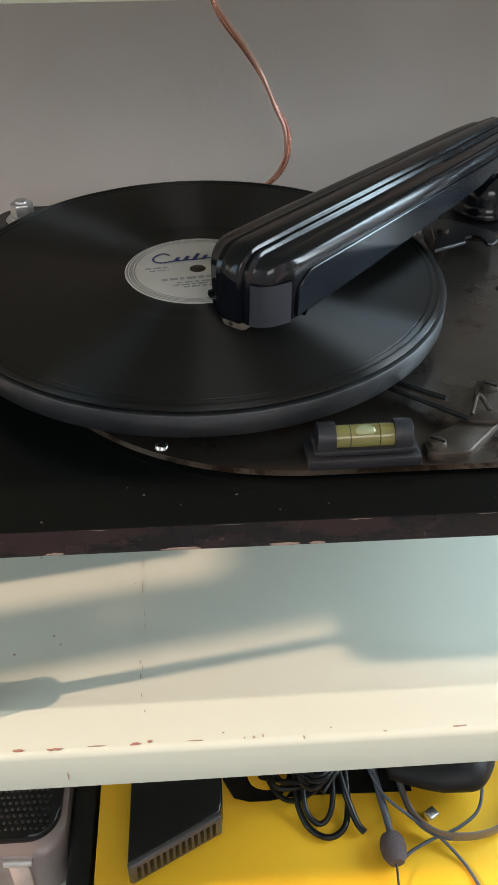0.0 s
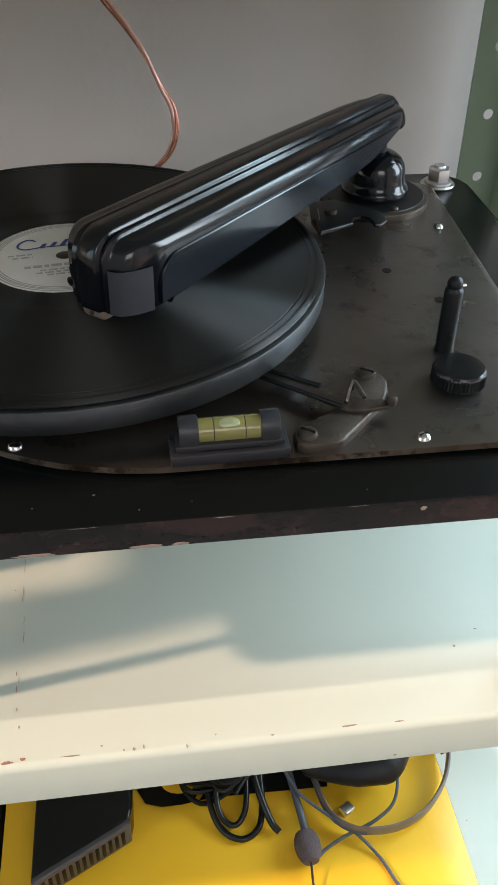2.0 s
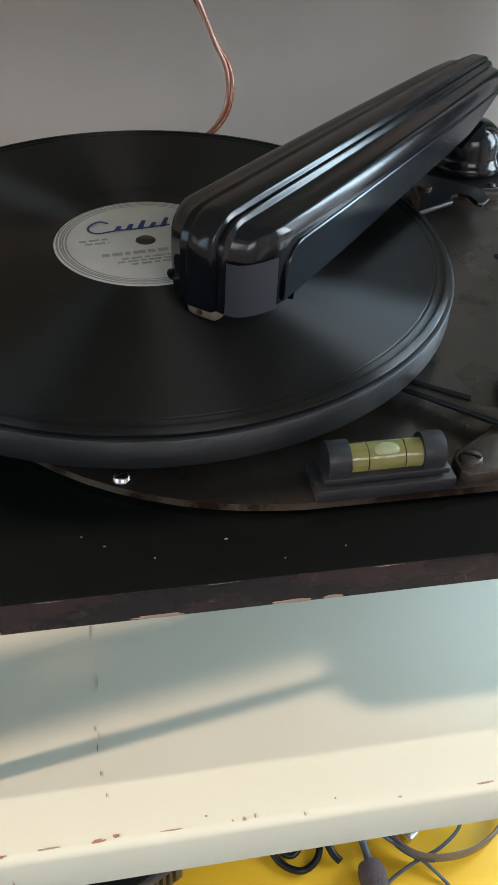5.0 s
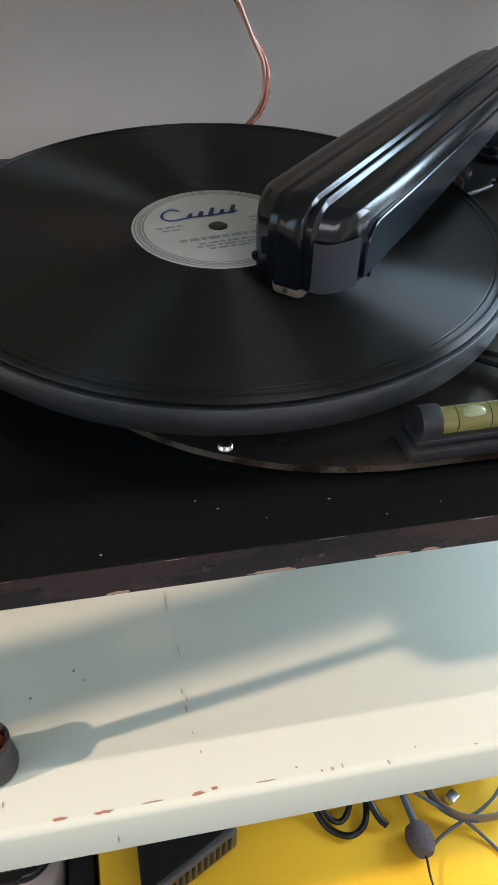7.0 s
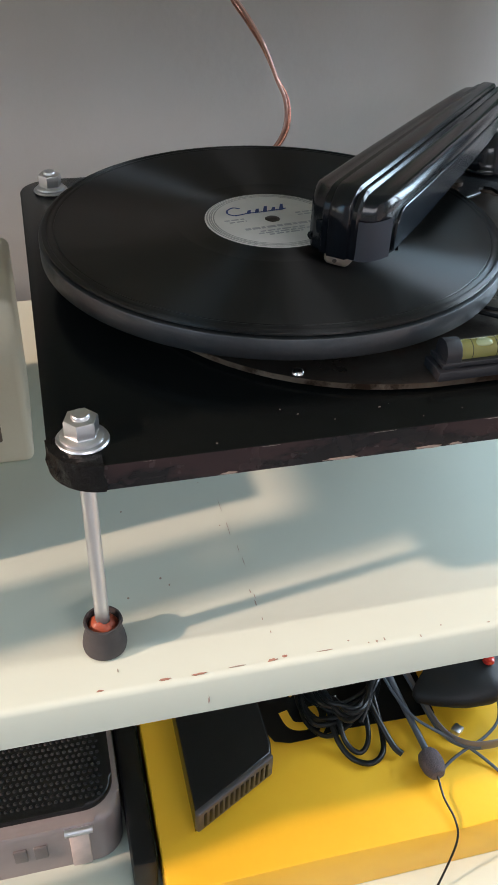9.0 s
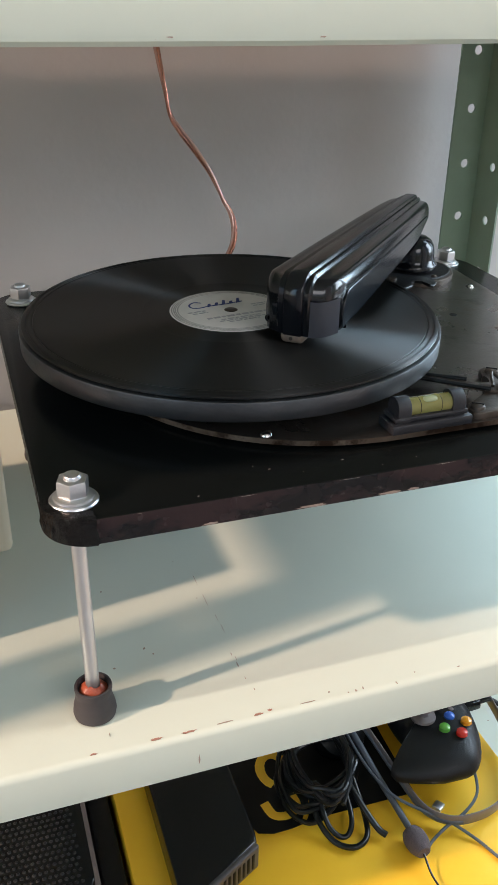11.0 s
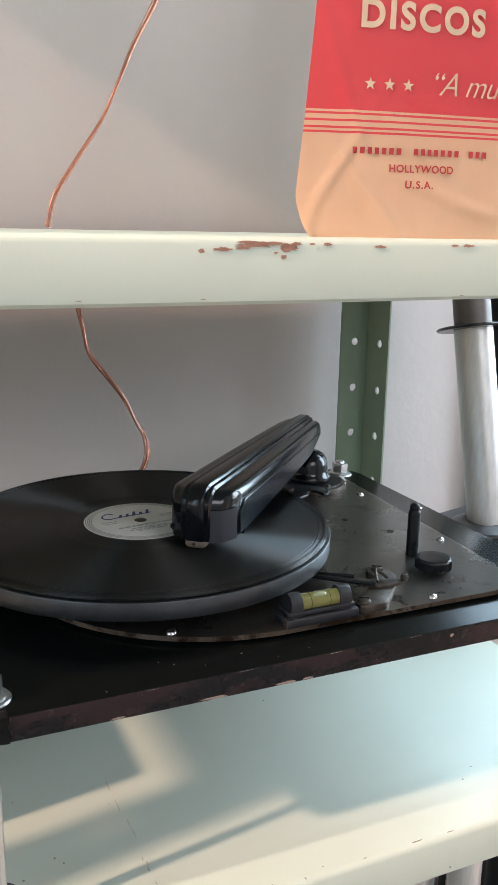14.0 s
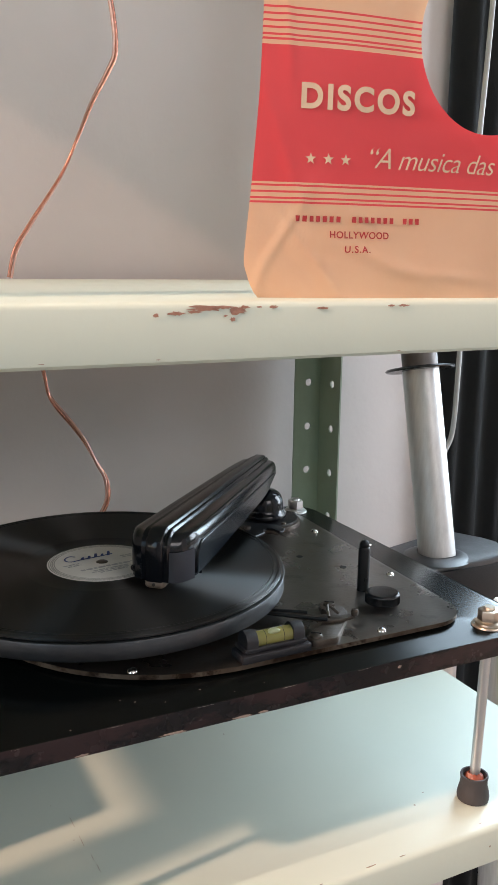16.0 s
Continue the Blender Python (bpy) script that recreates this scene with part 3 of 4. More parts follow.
# deck plate: square at one end, following the platter at the other
PZ = 1.0365
arc = [(0.022 + 0.1285 * math.cos(radians(a)), (0.1675 if a > 180 else 0.1890) + (0.1262 if a > 180 else 0.1285) * math.sin(radians(a))) for a in range(266, 91, -5)]
corner = [(0.170 + 0.030 * math.cos(radians(a)), 0.0715 + 0.030 * math.sin(radians(a))) for a in range(-90, 10, 9)]
back_c = [(0.199 + 0.012 * math.cos(radians(a)), 0.306 + 0.012 * math.sin(radians(a))) for a in range(0, 91, 15)]
outline = [(0.02, 0.0410), (0.10, 0.0412)] + corner + back_c + [(0.02, 0.3180)] + arc[::-1]
bm = prism(outline, BZ1 + 0.0026, PZ, 0.0020, 5)
bmesh.ops.recalc_face_normals(bm, faces=bm.faces)
for f in bm.faces:
    f.material_index = 1 if f.normal.z < 0.85 else 0
plate = part("deck_plate", bm, [PLATE, PLATE_RIM], deck, "brown-black steel deck plate with a rusty rim")

mid = Vector((0.06, 0.178))
part("plate_skirt", prism([tuple(mid + (Vector(p) - mid) * (1 - 0.006 / (Vector(p) - mid).length)) for p in outline], BZ1, BZ1 + 0.0030), BLACKM, plate)


def screw(x, y, r=0.0031, material=SCREW, turn=20.0, z=PZ):
    s = part("screw", lathe([(0, z + 0.0022), (r * 0.45, z + 0.0020), (r * 0.85, z + 0.0012), (r, z), (0, z)], 20, x, y), material, plate)
    m = pose(x, y, z + 0.0021, 0, 0, turn)
    part("slot", moved(box(-r * 0.7, r * 0.7, -0.0002, 0.0002, -0.0003, 0.0002), m), BLACKINK, s)


screw(-0.0380, 0.0610), screw(0.1270, 0.0480), screw(0.1955, 0.2480), screw(0.1930, 0.1310, 0.0030)
for x, y in ((0.169, 0.160), (0.150, 0.195)):
    part("plate_hole", lathe([(0, PZ + 0.0003), (0.0026, PZ + 0.0003), (0.0026, PZ), (0, PZ)], 16, x, y), BLACKINK, plate)

# platter
PT = 1.0597
part("platter", lathe([(0, 1.0486), (0.1210, 1.0478), (0.1268, 1.0480), (0.1276, 1.0484), (0.1279, 1.0490), (0.1280, 1.0586), (0.1278, 1.0591), (0.1272, 1.0594), (0.1256, 1.0594), (0, PT - 0.0002)], 128, CX, CY), RIM, deck, "grey metal platter")
part("platter_boss", lathe([(0.030, PZ), (0.030, 1.0490), (0, 1.0490)], 32, CX, CY), STEEL_DK, deck)
part("spindle", lathe([(0, 1.0630), (0.0034, 1.0629), (0.0041, 1.0623), (0.0041, 1.0585)], 24, CX, CY), STEEL_DK, deck, "dark steel spindle")

# ---- record on the platter ----
disc = thing("record", CX, CY, PT, "black shellac record with a pale paper label", "record")
R = 0.1262
prof = [(0.0040, PT + 0.0001), (R - 0.001, PT), (R, PT + 0.0008), (R, PT + 0.0018), (R - 0.0010, PT + 0.0026), (R - 0.0022, PT + 0.0026), (R - 0.0030, PT + 0.0019), (R - 0.0042, PT + 0.0019), (R - 0.0050, PT + 0.0025), (R - 0.0058, PT + 0.0025), (R - 0.0064, PT + 0.0020), (R - 0.0068, PT + 0.0024)]
rr = R - 0.0075
while rr > 0.053:
    prof += [(rr, PT + 0.0024), (rr - 0.0011, PT + 0.00235)]
    rr -= 0.0022
prof += [(0.0515, PT + 0.0021), (0.0440, PT + 0.0021), (0.0395, PT + 0.0024), (0.0040, PT + 0.0024)]
part("disc", lathe([(r, z) for r, z in prof], 160, CX, CY), VINYL, disc, "ring-grooved black shellac")
LZ = PT + 0.0024
label = part("label", lathe([(0.0042, LZ + 0.0003), (0.0372, LZ + 0.0003), (0.0378, LZ)], 72, CX, CY), PAPER, disc, "off-white paper label")
for r in (0.0362, 0.0348, 0.0338, 0.0325):
    part("ring_line", lathe([(r, LZ + 0.00035), (r + 0.00035, LZ + 0.0005), (r + 0.0007, LZ + 0.00035)], 72, CX, CY), RING, label)
turn = pose(CX, CY, LZ + 0.0004, 0, 0, 8)
for y, x0, x1, h in ((-0.0110, -0.020, 0.020, 0.0022), (-0.0150, -0.013, 0.013, 0.0011), (-0.0175, -0.015, 0.015, 0.0011), (-0.0200, -0.010, 0.010, 0.0011), (0.0035, 0.016, 0.026, 0.0012), (0.0005, 0.016, 0.024, 0.0010), (0.0035, -0.027, -0.015, 0.0012), (0.0005, -0.025, -0.015, 0.0010)):
    x = x0
    k = 0
    while x < x1:
        w = (0.0030, 0.0042, 0.0022, 0.0050)[k % 4]
        part("print_bar", moved(box(x, min(x + w, x1), y, y + h, 0, 0.0002), turn), GREYINK, label)
        x += w + 0.0011
        k += 1
bm = sweep(smooth_line([(x, y, 0.0003) for x, y in ((-0.0125, 0.0180), (-0.0160, 0.0203), (-0.0205, 0.0172), (-0.0215, 0.0125), (-0.0180, 0.0095), (-0.0100, 0.0105), (0.0, 0.0102), (0.0130, 0.0112))], 6), 0.00055, 8, 0.3)
for k, tall in enumerate((0.0040, 0.0048, 0.0070, 0.0042, 0.0074)):
    x = -0.0115 + 0.0050 * k
    join(bm, prism([(x, 0.0104), (x + 0.0026, 0.0104), (x + 0.0026 + 0.4 * tall, 0.0104 + tall), (x + 0.0008 + 0.4 * tall, 0.0104 + tall)], 0.0, 0.0003))
part("emblem", moved(bm, turn), INK, label, "plain blue printed flourish")

# ---- tone arm ----
F, AX = Vector((0.006, 0.1255, 0)), radians(48.3)
ARM = Matrix.Translation(F) @ Matrix.Rotation(AX, 4, "Z")      # x along the arm, -y to its right
US = [(-0.0222, -0.0072), (-0.0220, -0.0050), (-0.0212, -0.0028), (-0.0198, -0.0011), (-0.0178, -0.0002), (-0.0150, 0.0), (-0.0102, -0.0002), (-0.0096, 0.0004), (-0.0092, 0.0016), (-0.0086, 0.0022), (-0.0078, 0.0020), (-0.0060, 0.0016), (-0.0056, 0.0022), (-0.0052, 0.0032), (-0.0046, 0.0037), (0.0, 0.0037)]
US = US + [(-u, o) for u, o in US[-2::-1]]
ZB, ZT, L = 1.0680, 1.0985, 0.262


def wide(s):
    k = max(0.0, s - 0.05) / (L - 0.05)
    return 1.0 - 0.16 * k - 0.10 * k ** 4


def nose(u):
    return -0.0145 * (1 - abs(u / 0.0222) ** 4.6)


def arm_path(u):
    """Side view of the shell at a place across it: up the bowed nose, along the top, down the tail."""
    s0 = nose(u)
    end = L - 0.010 * (u / 0.0222) ** 2
    rf, rt = 0.0100, 0.012
    out = [(s0 + 0.0008, ZB, -1, 0), (s0, ZB + 0.004, -1, 0), (s0, ZT - rf - 0.004, -1, 0)]
    for k in range(9):
        a = radians(90 * k / 8)
        out.append((s0 + rf - rf * math.cos(a), ZT - rf + rf * math.sin(a), -math.cos(a), math.sin(a)))
    for k in range(1, 12):
        s = s0 + rf + (end - rt - s0 - rf) * k / 12
        out.append((s, ZT - 0.0075 * (s / L), 0, 1))
    for k in range(9):
        a = radians(85 * k / 8)
        out.append((end - rt + rt * math.sin(a), ZT - 0.0075 - rt + rt * math.cos(a), math.sin(a), math.cos(a)))
    return out


bm = bmesh.new()
grid = []
for u, off in US:
    grid.append([bm.verts.new((s + nx * off, -u * wide(s), z + nz * off)) for s, z, nx, nz in arm_path(u)])
for a, b in zip(grid, grid[1:]):
    for k in range(len(a) - 1):
        bm.faces.new((a[k], a[k + 1], b[k + 1], b[k]))


def under(s):
    return ZB + 0.0040 * max(0.0, s) / L + (0.0 if s < 0.196 else 0.0125 * min(1, (s - 0.196) / 0.058) ** 1.25)


skirts = []
for side in (grid[0], grid[-1]):
    low = [bm.verts.new((v.co.x, v.co.y * 1.01, min(under(v.co.x), v.co.z - 0.0005))) for v in side]
    for k in range(len(side) - 1):
        bm.faces.new((side[k], side[k + 1], low[k + 1], low[k]))
    skirts.append(low)
bmesh.ops.remove_doubles(bm, verts=bm.verts, dist=0.00012)
bmesh.ops.recalc_face_normals(bm, faces=bm.faces)
bmesh.ops.solidify(bm, geom=bm.faces[:], thickness=0.0016)
arm = part("tone_arm", moved(bm, ARM), BAKE, deck, "glossy black moulded tone arm with stepped ridges", 50)
# side panels, slightly proud, with a curved front top corner
for sgn in (-1, 1):
    bm = bmesh.new()
    cols = []
    for k in range(61):
        s = 0.0034 + 0.2328 * (k / 60) ** 1.25
        e = max(0.0, 0.0154 - s) / 0.012
        zu = 1.0892 - 0.012 * (1 - math.sqrt(max(0.0, 1 - e * e))) - 0.0066 * (max(0.0, s - 0.0172) / 0.219) ** 1.15
        zl = min(under(s) + 0.0009, zu - 0.0008)
        yo, yi = sgn * (0.0224 * wide(s) + 0.0009), sgn * (0.0224 * wide(s) - 0.0012)
        cols.append([bm.verts.new(p) for p in ((s, yi, zl), (s, yo, zl + 0.0004), (s, yo, zu - 0.0005), (s, yo - sgn * 0.0004, zu), (s, yi, zu + 0.0001))])
    for p, q in zip(cols, cols[1:]):
        for k in range(4):
            bm.faces.new((p[k], q[k], q[k + 1], p[k + 1]))
    bm.faces.new(cols[0]), bm.faces.new(cols[-1])
    part("side_panel", moved(bm, ARM), PANEL, arm, "satin black side panel", 30)
# facets, sockets and pickup under the nose
bm = bmesh.new()
col = []
for k in range(9):
    u = 0.0055 + 0.0166 * k / 8
    s0 = nose(u) - 0.0010 * (1 - abs(k - 4) / 4.2)
    col.append((bm.verts.new((s0 - 0.0004, -u, ZB - 0.0004)), bm.verts.new((s0 - 0.0002, -u, ZB + 0.0200))))
for a, b in zip(col, col[1:]):
    bm.faces.new((a[0], b[0], b[1], a[1]))
bmesh.ops.solidify(bm, geom=bm.faces[:], thickness=0.0012)
part("nose_plate", moved(bm, ARM), NOSEP, arm, "satin nose plate with its reflected light painted in")
for u, z in ((-0.0085, ZB + 0.009), (-0.0160, ZB + 0.006)):
    s0 = nose(u)
    part("socket", moved(lathe([(0.0022, 0), (0.0022, 0.0005), (0.0014, 0.0006), (0.0012, -0.001), (0, -0.001)], 16), ARM @ pose(s0 + 0.0002, -u, z, 0, -90, 0)), BLACKM, arm)
for u in (-0.0110, 0.0010):
    pocket = sweep(smooth_line([(nose(u) - 0.0002, -u, ZB + 0.0165), (nose(u) - 0.0002, -u, ZB + 0.0095)], 4), lambda k: 0.0006 + 0.0017 * math.sin(math.pi * min(0.9, 0.1 + k)) ** 0.5, 12, 0.25)
    part("nose_pocket", moved(pocket, ARM), PANEL, arm)
pick = part("pickup", moved(box(-0.0160, 0.010, -0.0065, 0.0075, 1.0624, 1.0700, 0.0032, 4), ARM), M("pickup_metal", (0.30, 0.23, 0.18), 0.45, 0.2, (0.20, 0.15, 0.12), 120, 0.5, 0.2, 600), arm, "grey-brown metal pickup")
part("needle", moved(sweep([(-0.0050, 0.003, 1.0660), (-0.0062, 0.003, LZ + 0.0002)], lambda k: 0.0007 * (1 - 0.7 * k), 8), ARM), ZINC, pick)
part("needle_screw", moved(sweep([(-0.0140, 0.0005, 1.0658), (-0.0166, 0.0005, 1.0658)], 0.0011, 10), ARM), STEEL_DK, pick)
part("pickup_lug", moved(box(-0.002, 0.010, 0.0085, 0.0175, 1.0632, 1.0700, 0.0010), ARM), BLACKM, pick)

# pivot dome and its round foot
PX, PY = 0.1660, 0.2900
pivot = part("pivot", lathe([(0, 1.0688), (0.0060, 1.0685), (0.0110, 1.0672), (0.0145, 1.0648), (0.0167, 1.0612), (0.0178, 1.0570), (0.0181, 1.0520), (0.0186, 1.0495), (0.0200, 1.0478), (0.0208, 1.0465), (0.0206, 1.0440), (0, 1.0420)], 56, PX, PY), BAKE, deck, "glossy black pivot dome")
part("pivot_disc", lathe([(0, 1.0416), (0.0318, 1.0414), (0.0334, 1.0406), (0.0338, 1.0395), (0.0336, PZ), (0, PZ)], 64, PX, PY), STEEL_DK, pivot, "dark metal pivot disc")
part("pivot_pad", lathe([(0, 1.0422), (0.0305, 1.0421), (0.0312, 1.0414)], 56, PX, PY), BLACKM, pivot)
part("pivot_stem", lathe([(0.0050, 1.0670), (0.0050, 1.0800), (0, 1.0800)], 24, PX, PY), BLACKM, pivot)
part("pivot_screw", lathe([(0, 1.0440), (0.0016, 1.0438), (0.0024, 1.0425)], 14, PX + 0.006, PY - 0.0275), STEEL_DK, pivot)

# automatic stop lever beside the pivot
lever = part("stop_lever", prism([(0.1205, 0.2690), (0.1170, 0.2440), (0.1178, 0.2285), (0.1195, 0.2275), (0.1400, 0.2380), (0.1415, 0.2445), (0.1470, 0.2470), (0.1515, 0.2440), (0.1522, 0.2350), (0.1545, 0.2335), (0.1600, 0.2390), (0.1612, 0.2445), (0.1590, 0.2530), (0.1470, 0.2630), (0.1360, 0.2720)][::-1], 1.0440, 1.0462, 0.0006, 2), BLACKM, deck, "dark pressed steel stop lever with a hooked end")
part("lever_edge", sweep(smooth_line([(0.1178, 0.2285, 1.0456), (0.1290, 0.2325, 1.0454), (0.1400, 0.2378, 1.0456)], 6), 0.0006, 8), RIM, lever)
part("lever_tip", sweep(smooth_line([(0.1525, 0.2340, 1.0456), (0.1560, 0.2348, 1.0454), (0.1602, 0.2395, 1.0456)], 6), 0.0007, 8), RIM, lever)
part("lever_tab", prism([(0.1172, 0.2280), (0.1184, 0.2272), (0.1206, 0.2440), (0.1194, 0.2448)], 1.0460, 1.0530, 0.0005), STEEL_DK, lever)
part("lever_post", lathe([(0.0035, PZ), (0.0035, 1.0485), (0, 1.0490)], 14, 0.130, 0.252), STEEL_DK, lever)

# brake bracket near the rim
brake = part("brake_bracket", prism([(0.0740, 0.0455), (0.0765, 0.0435), (0.0900, 0.0435), (0.0935, 0.0455), (0.1140, 0.0685), (0.1192, 0.0765), (0.1208, 0.0845), (0.1185, 0.0955), (0.1130, 0.0985), (0.1085, 0.0960), (0.1045, 0.0860), (0.1075, 0.0830), (0.1045, 0.0785), (0.1020, 0.0750), (0.0960, 0.0680), (0.0915, 0.0660), (0.0815, 0.0565), (0.0765, 0.0565), (0.0735, 0.0520)], PZ, PZ + 0.0042, 0.0012, 2), STEEL_DK, deck, "worn dark steel brake bracket with two screws")
for x, y in ((0.0790, 0.0500), (0.1130, 0.0900)):
    q = part("screw", lathe([(0, PZ + 0.0066), (0.0024, PZ + 0.0064), (0.0038, PZ + 0.0056), (0.0042, PZ + 0.0042)], 20, x, y), STEEL_DK, brake)
    part("slot", moved(box(-0.0032, 0.0032, -0.0004, 0.0004, -0.0003, 0.0003), pose(x, y, PZ + 0.0066, 0, 0, -35)), BLACKINK, q)
part("brake_lever", prism([(0.0640, 0.0945), (0.0980, 0.0625), (0.1060, 0.0615), (0.1165, 0.0630), (0.1172, 0.0660), (0.1140, 0.0690), (0.1070, 0.0680), (0.1015, 0.0740), (0.0930, 0.0745), (0.0690, 0.0990)], PZ + 0.0044, PZ + 0.0062, 0.0006, 2), STEEL_DK, brake)
part("brake_rod", sweep([(0.0610, 0.1015, 1.0425), (0.0900, 0.0800, 1.0432)], 0.0012, 10), BLACKM, brake)
part("brake_rod", sweep([(0.0590, 0.0970, 1.0425), (0.0960, 0.0640, 1.0432)], 0.0012, 10), BLACKM, brake)
part("brake_clip", sweep(smooth_line([(0.0975, 0.0650, 1.0445), (0.1015, 0.0735, 1.0475), (0.1035, 0.0742, 1.0475), (0.1060, 0.0670, 1.0448)], 6), 0.0010, 8), STEEL_DK, brake)
part("brake_knob", lathe([(0, 1.0474), (0.0020, 1.0468), (0.0026, 1.0450), (0.0022, 1.0425), (0, 1.0418)], 16, 0.1170, 0.0645), STEEL_DK, brake)

# upright crank rest and ribbed speed knob
rest = part("arm_rest_post", lathe([(0, 1.0745), (0.0022, 1.0740), (0.0034, 1.0725), (0.0036, 1.0705), (0.0032, 1.0695), (0.0040, 1.0685), (0.0043, 1.0670), (0.0043, 1.0385), (0.0046, PZ)], 28, 0.1562, 0.1130), BLACKM, deck, "upright black metal post with a cross hole")
part("post_pin", sweep([(0.1585, 0.1125, 1.0705), (0.1610, 0.1120, 1.0705)], 0.0009, 8), SCREW, rest)
part("cross_hole", lathe([(0, 0.0003), (0.0017, 0.0003), (0.0017, -0.0005)], 14), BLACKINK, rest).matrix_basis = pose(0.1555, 0.1080, 1.0455, 90, 0, 8)
KX, KY, n = 0.1530, 0.0840, 96
bm = bmesh.new()
rows = []
for z, f, rib in ((PZ + 0.002, 0.0108, 0), (PZ + 0.0024, 0.0119, 1), (PZ + 0.0080, 0.0118, 1), (PZ + 0.0090, 0.0113, 0.3), (PZ + 0.0097, 0.0108, 0), (PZ + 0.0099, 0.0085, 0), (PZ + 0.0098, 0.0040, 0)):
    rows.append([bm.verts.new((KX + (f + (0.00022 if k % 2 else -0.00022) * rib) * math.cos(2 * math.pi * k / n), KY + (f + (0.00022 if k % 2 else -0.00022) * rib) * math.sin(2 * math.pi * k / n), z)) for k in range(n)])
for a, b in zip(rows, rows[1:]):
    for k in range(n):
        bm.faces.new((a[k], a[(k + 1) % n], b[(k + 1) % n], b[k]))
bm.faces.new(rows[-1])
bm.faces.new(rows[0][::-1])
knob = part("speed_knob", bm, BLACKP, deck, "black ribbed round knob", 25)
part("knob_stem", lathe([(0.006, PZ), (0.006, PZ + 0.0025), (0, PZ + 0.0025)], 20, KX, KY), STEEL_DK, knob)

# ---- spirit level on the deck plate ----
level = thing("spirit_level", 0.047, 0.0485, PZ, "small black spirit level with a green vial", "spirit level")
LV = pose(0.0468, 0.0482, PZ, 0, 0, 1.2)
part("base", moved(box(-0.0237, 0.0237, -0.0078, 0.0085, 0, 0.0052, 0.0008), LV), LEVEL, level)
part("base_step", moved(box(-0.0215, 0.0215, -0.0060, 0.0080, 0.0058, 0.0085, 0.0006), LV), LEVEL, level)
for x in (-0.0160, 0.0160):
    b = prism([(0.0060 * math.cos(radians(a)), 0.0012 + 0.0062 * math.sin(radians(a))) for a in range(0, 181, 12)] + [(-0.0060, -0.0062), (0.0060, -0.0062)], -0.0038, 0.0038, 0.0005)
    part("end_block", moved(b, LV @ pose(x, 0.0005, 0.0105, 90, 0, 90)), LEVEL, level)
vial = part("vial", moved(sweep([(-0.0125, 0, 0.0112), (0.0125, 0, 0.0112)], 0.0050, 28), LV @ pose(0, 0.0005, 0)), VIAL, level, "yellow-green liquid vial")
part("bubble", moved(sweep(smooth_line([(-0.0048, -0.0010, 0.0148), (0, -0.0010, 0.0152), (0.0048, -0.0010, 0.0148)], 4), lambda k: 0.0008 + 0.0020 * math.sin(math.pi * k) ** 0.5, 14, 0.6), LV), BUBBLE, vial, "pale air bubble")
for x in (-0.0062, 0.0062):
    part("mark", moved(moved(lathe([(0.0050, -0.00018), (0.00512, 0), (0.0050, 0.00018)], 28), pose(0, 0, 0, 0, 90, 0)), LV @ pose(x, 0.0005, 0.0112)), BLACKINK, vial)

# ---- speaker wire on the wall ----
wire = thing("speaker_wire", -0.02, 0.40, Z_TOP, "bare-looking copper speaker wire in clear insulation, hanging loose", "wire")
down = smooth_line([(-0.016, 0.405, 1.2500), (-0.011, 0.395, 1.201), (-0.006, 0.390, 1.168), (-0.002, 0.390, 1.149), (0.006, 0.388, 1.136), (0.017, 0.388, 1.122), (0.029, 0.386, 1.104), (0.039, 0.384, 1.083), (0.046, 0.382, 1.070), (0.0475, 0.379, 1.055), (0.043, 0.376, 1.042), (0.033, 0.374, 1.032), (0.018, 0.376, 1.024), (0.0, 0.378, 1.010)], 8)
up = smooth_line([(-0.030, 0.404, 1.2530), (-0.024, 0.404, 1.277), (-0.008, 0.404, 1.303), (0.018, 0.403, 1.342), (0.034, 0.402, 1.376), (0.047, 0.402, 1.405), (0.062, 0.402, 1.432), (0.069, 0.402, 1.450), (0.067, 0.402, 1.481), (0.058, 0.403, 1.53), (0.05, 0.404, 1.6)], 8)


def twin(line, name, twist):
    a, b = [], []
    for i, q in enumerate(line):
        d = (line[min(i + 1, len(line) - 1)] - line[max(i - 1, 0)]).normalized()
        s = d.cross(Vector((0, 1, 0))).normalized()
        w = d.cross(s)
        t = i * twist
        o = 0.00125 * (math.cos(t) * s + math.sin(t) * w)
        a.append(q + o), b.append(q - o)
    part(name, sweep(a, 0.00140, 10), COPPER, wire, "red copper strand")
    part(name, sweep(b, 0.00140, 10), CLEARWIRE, wire, "clear pinkish strand")


twin(down, "strand", 0.09)
twin(up, "strand", 0.05)

# ---- paper record sleeve standing on the upper shelf ----
SW, SLEAN = 0.268, 1.0
SV = pose(0.019, 0.0176, Z_TOP, 0, 0, -5) @ pose(0, 0, 0, -SLEAN, 0, 0)
sleeve = thing("record_sleeve", 0.149, 0.015, Z_TOP, "creased brown paper record sleeve with a red printed band", "record sleeve")


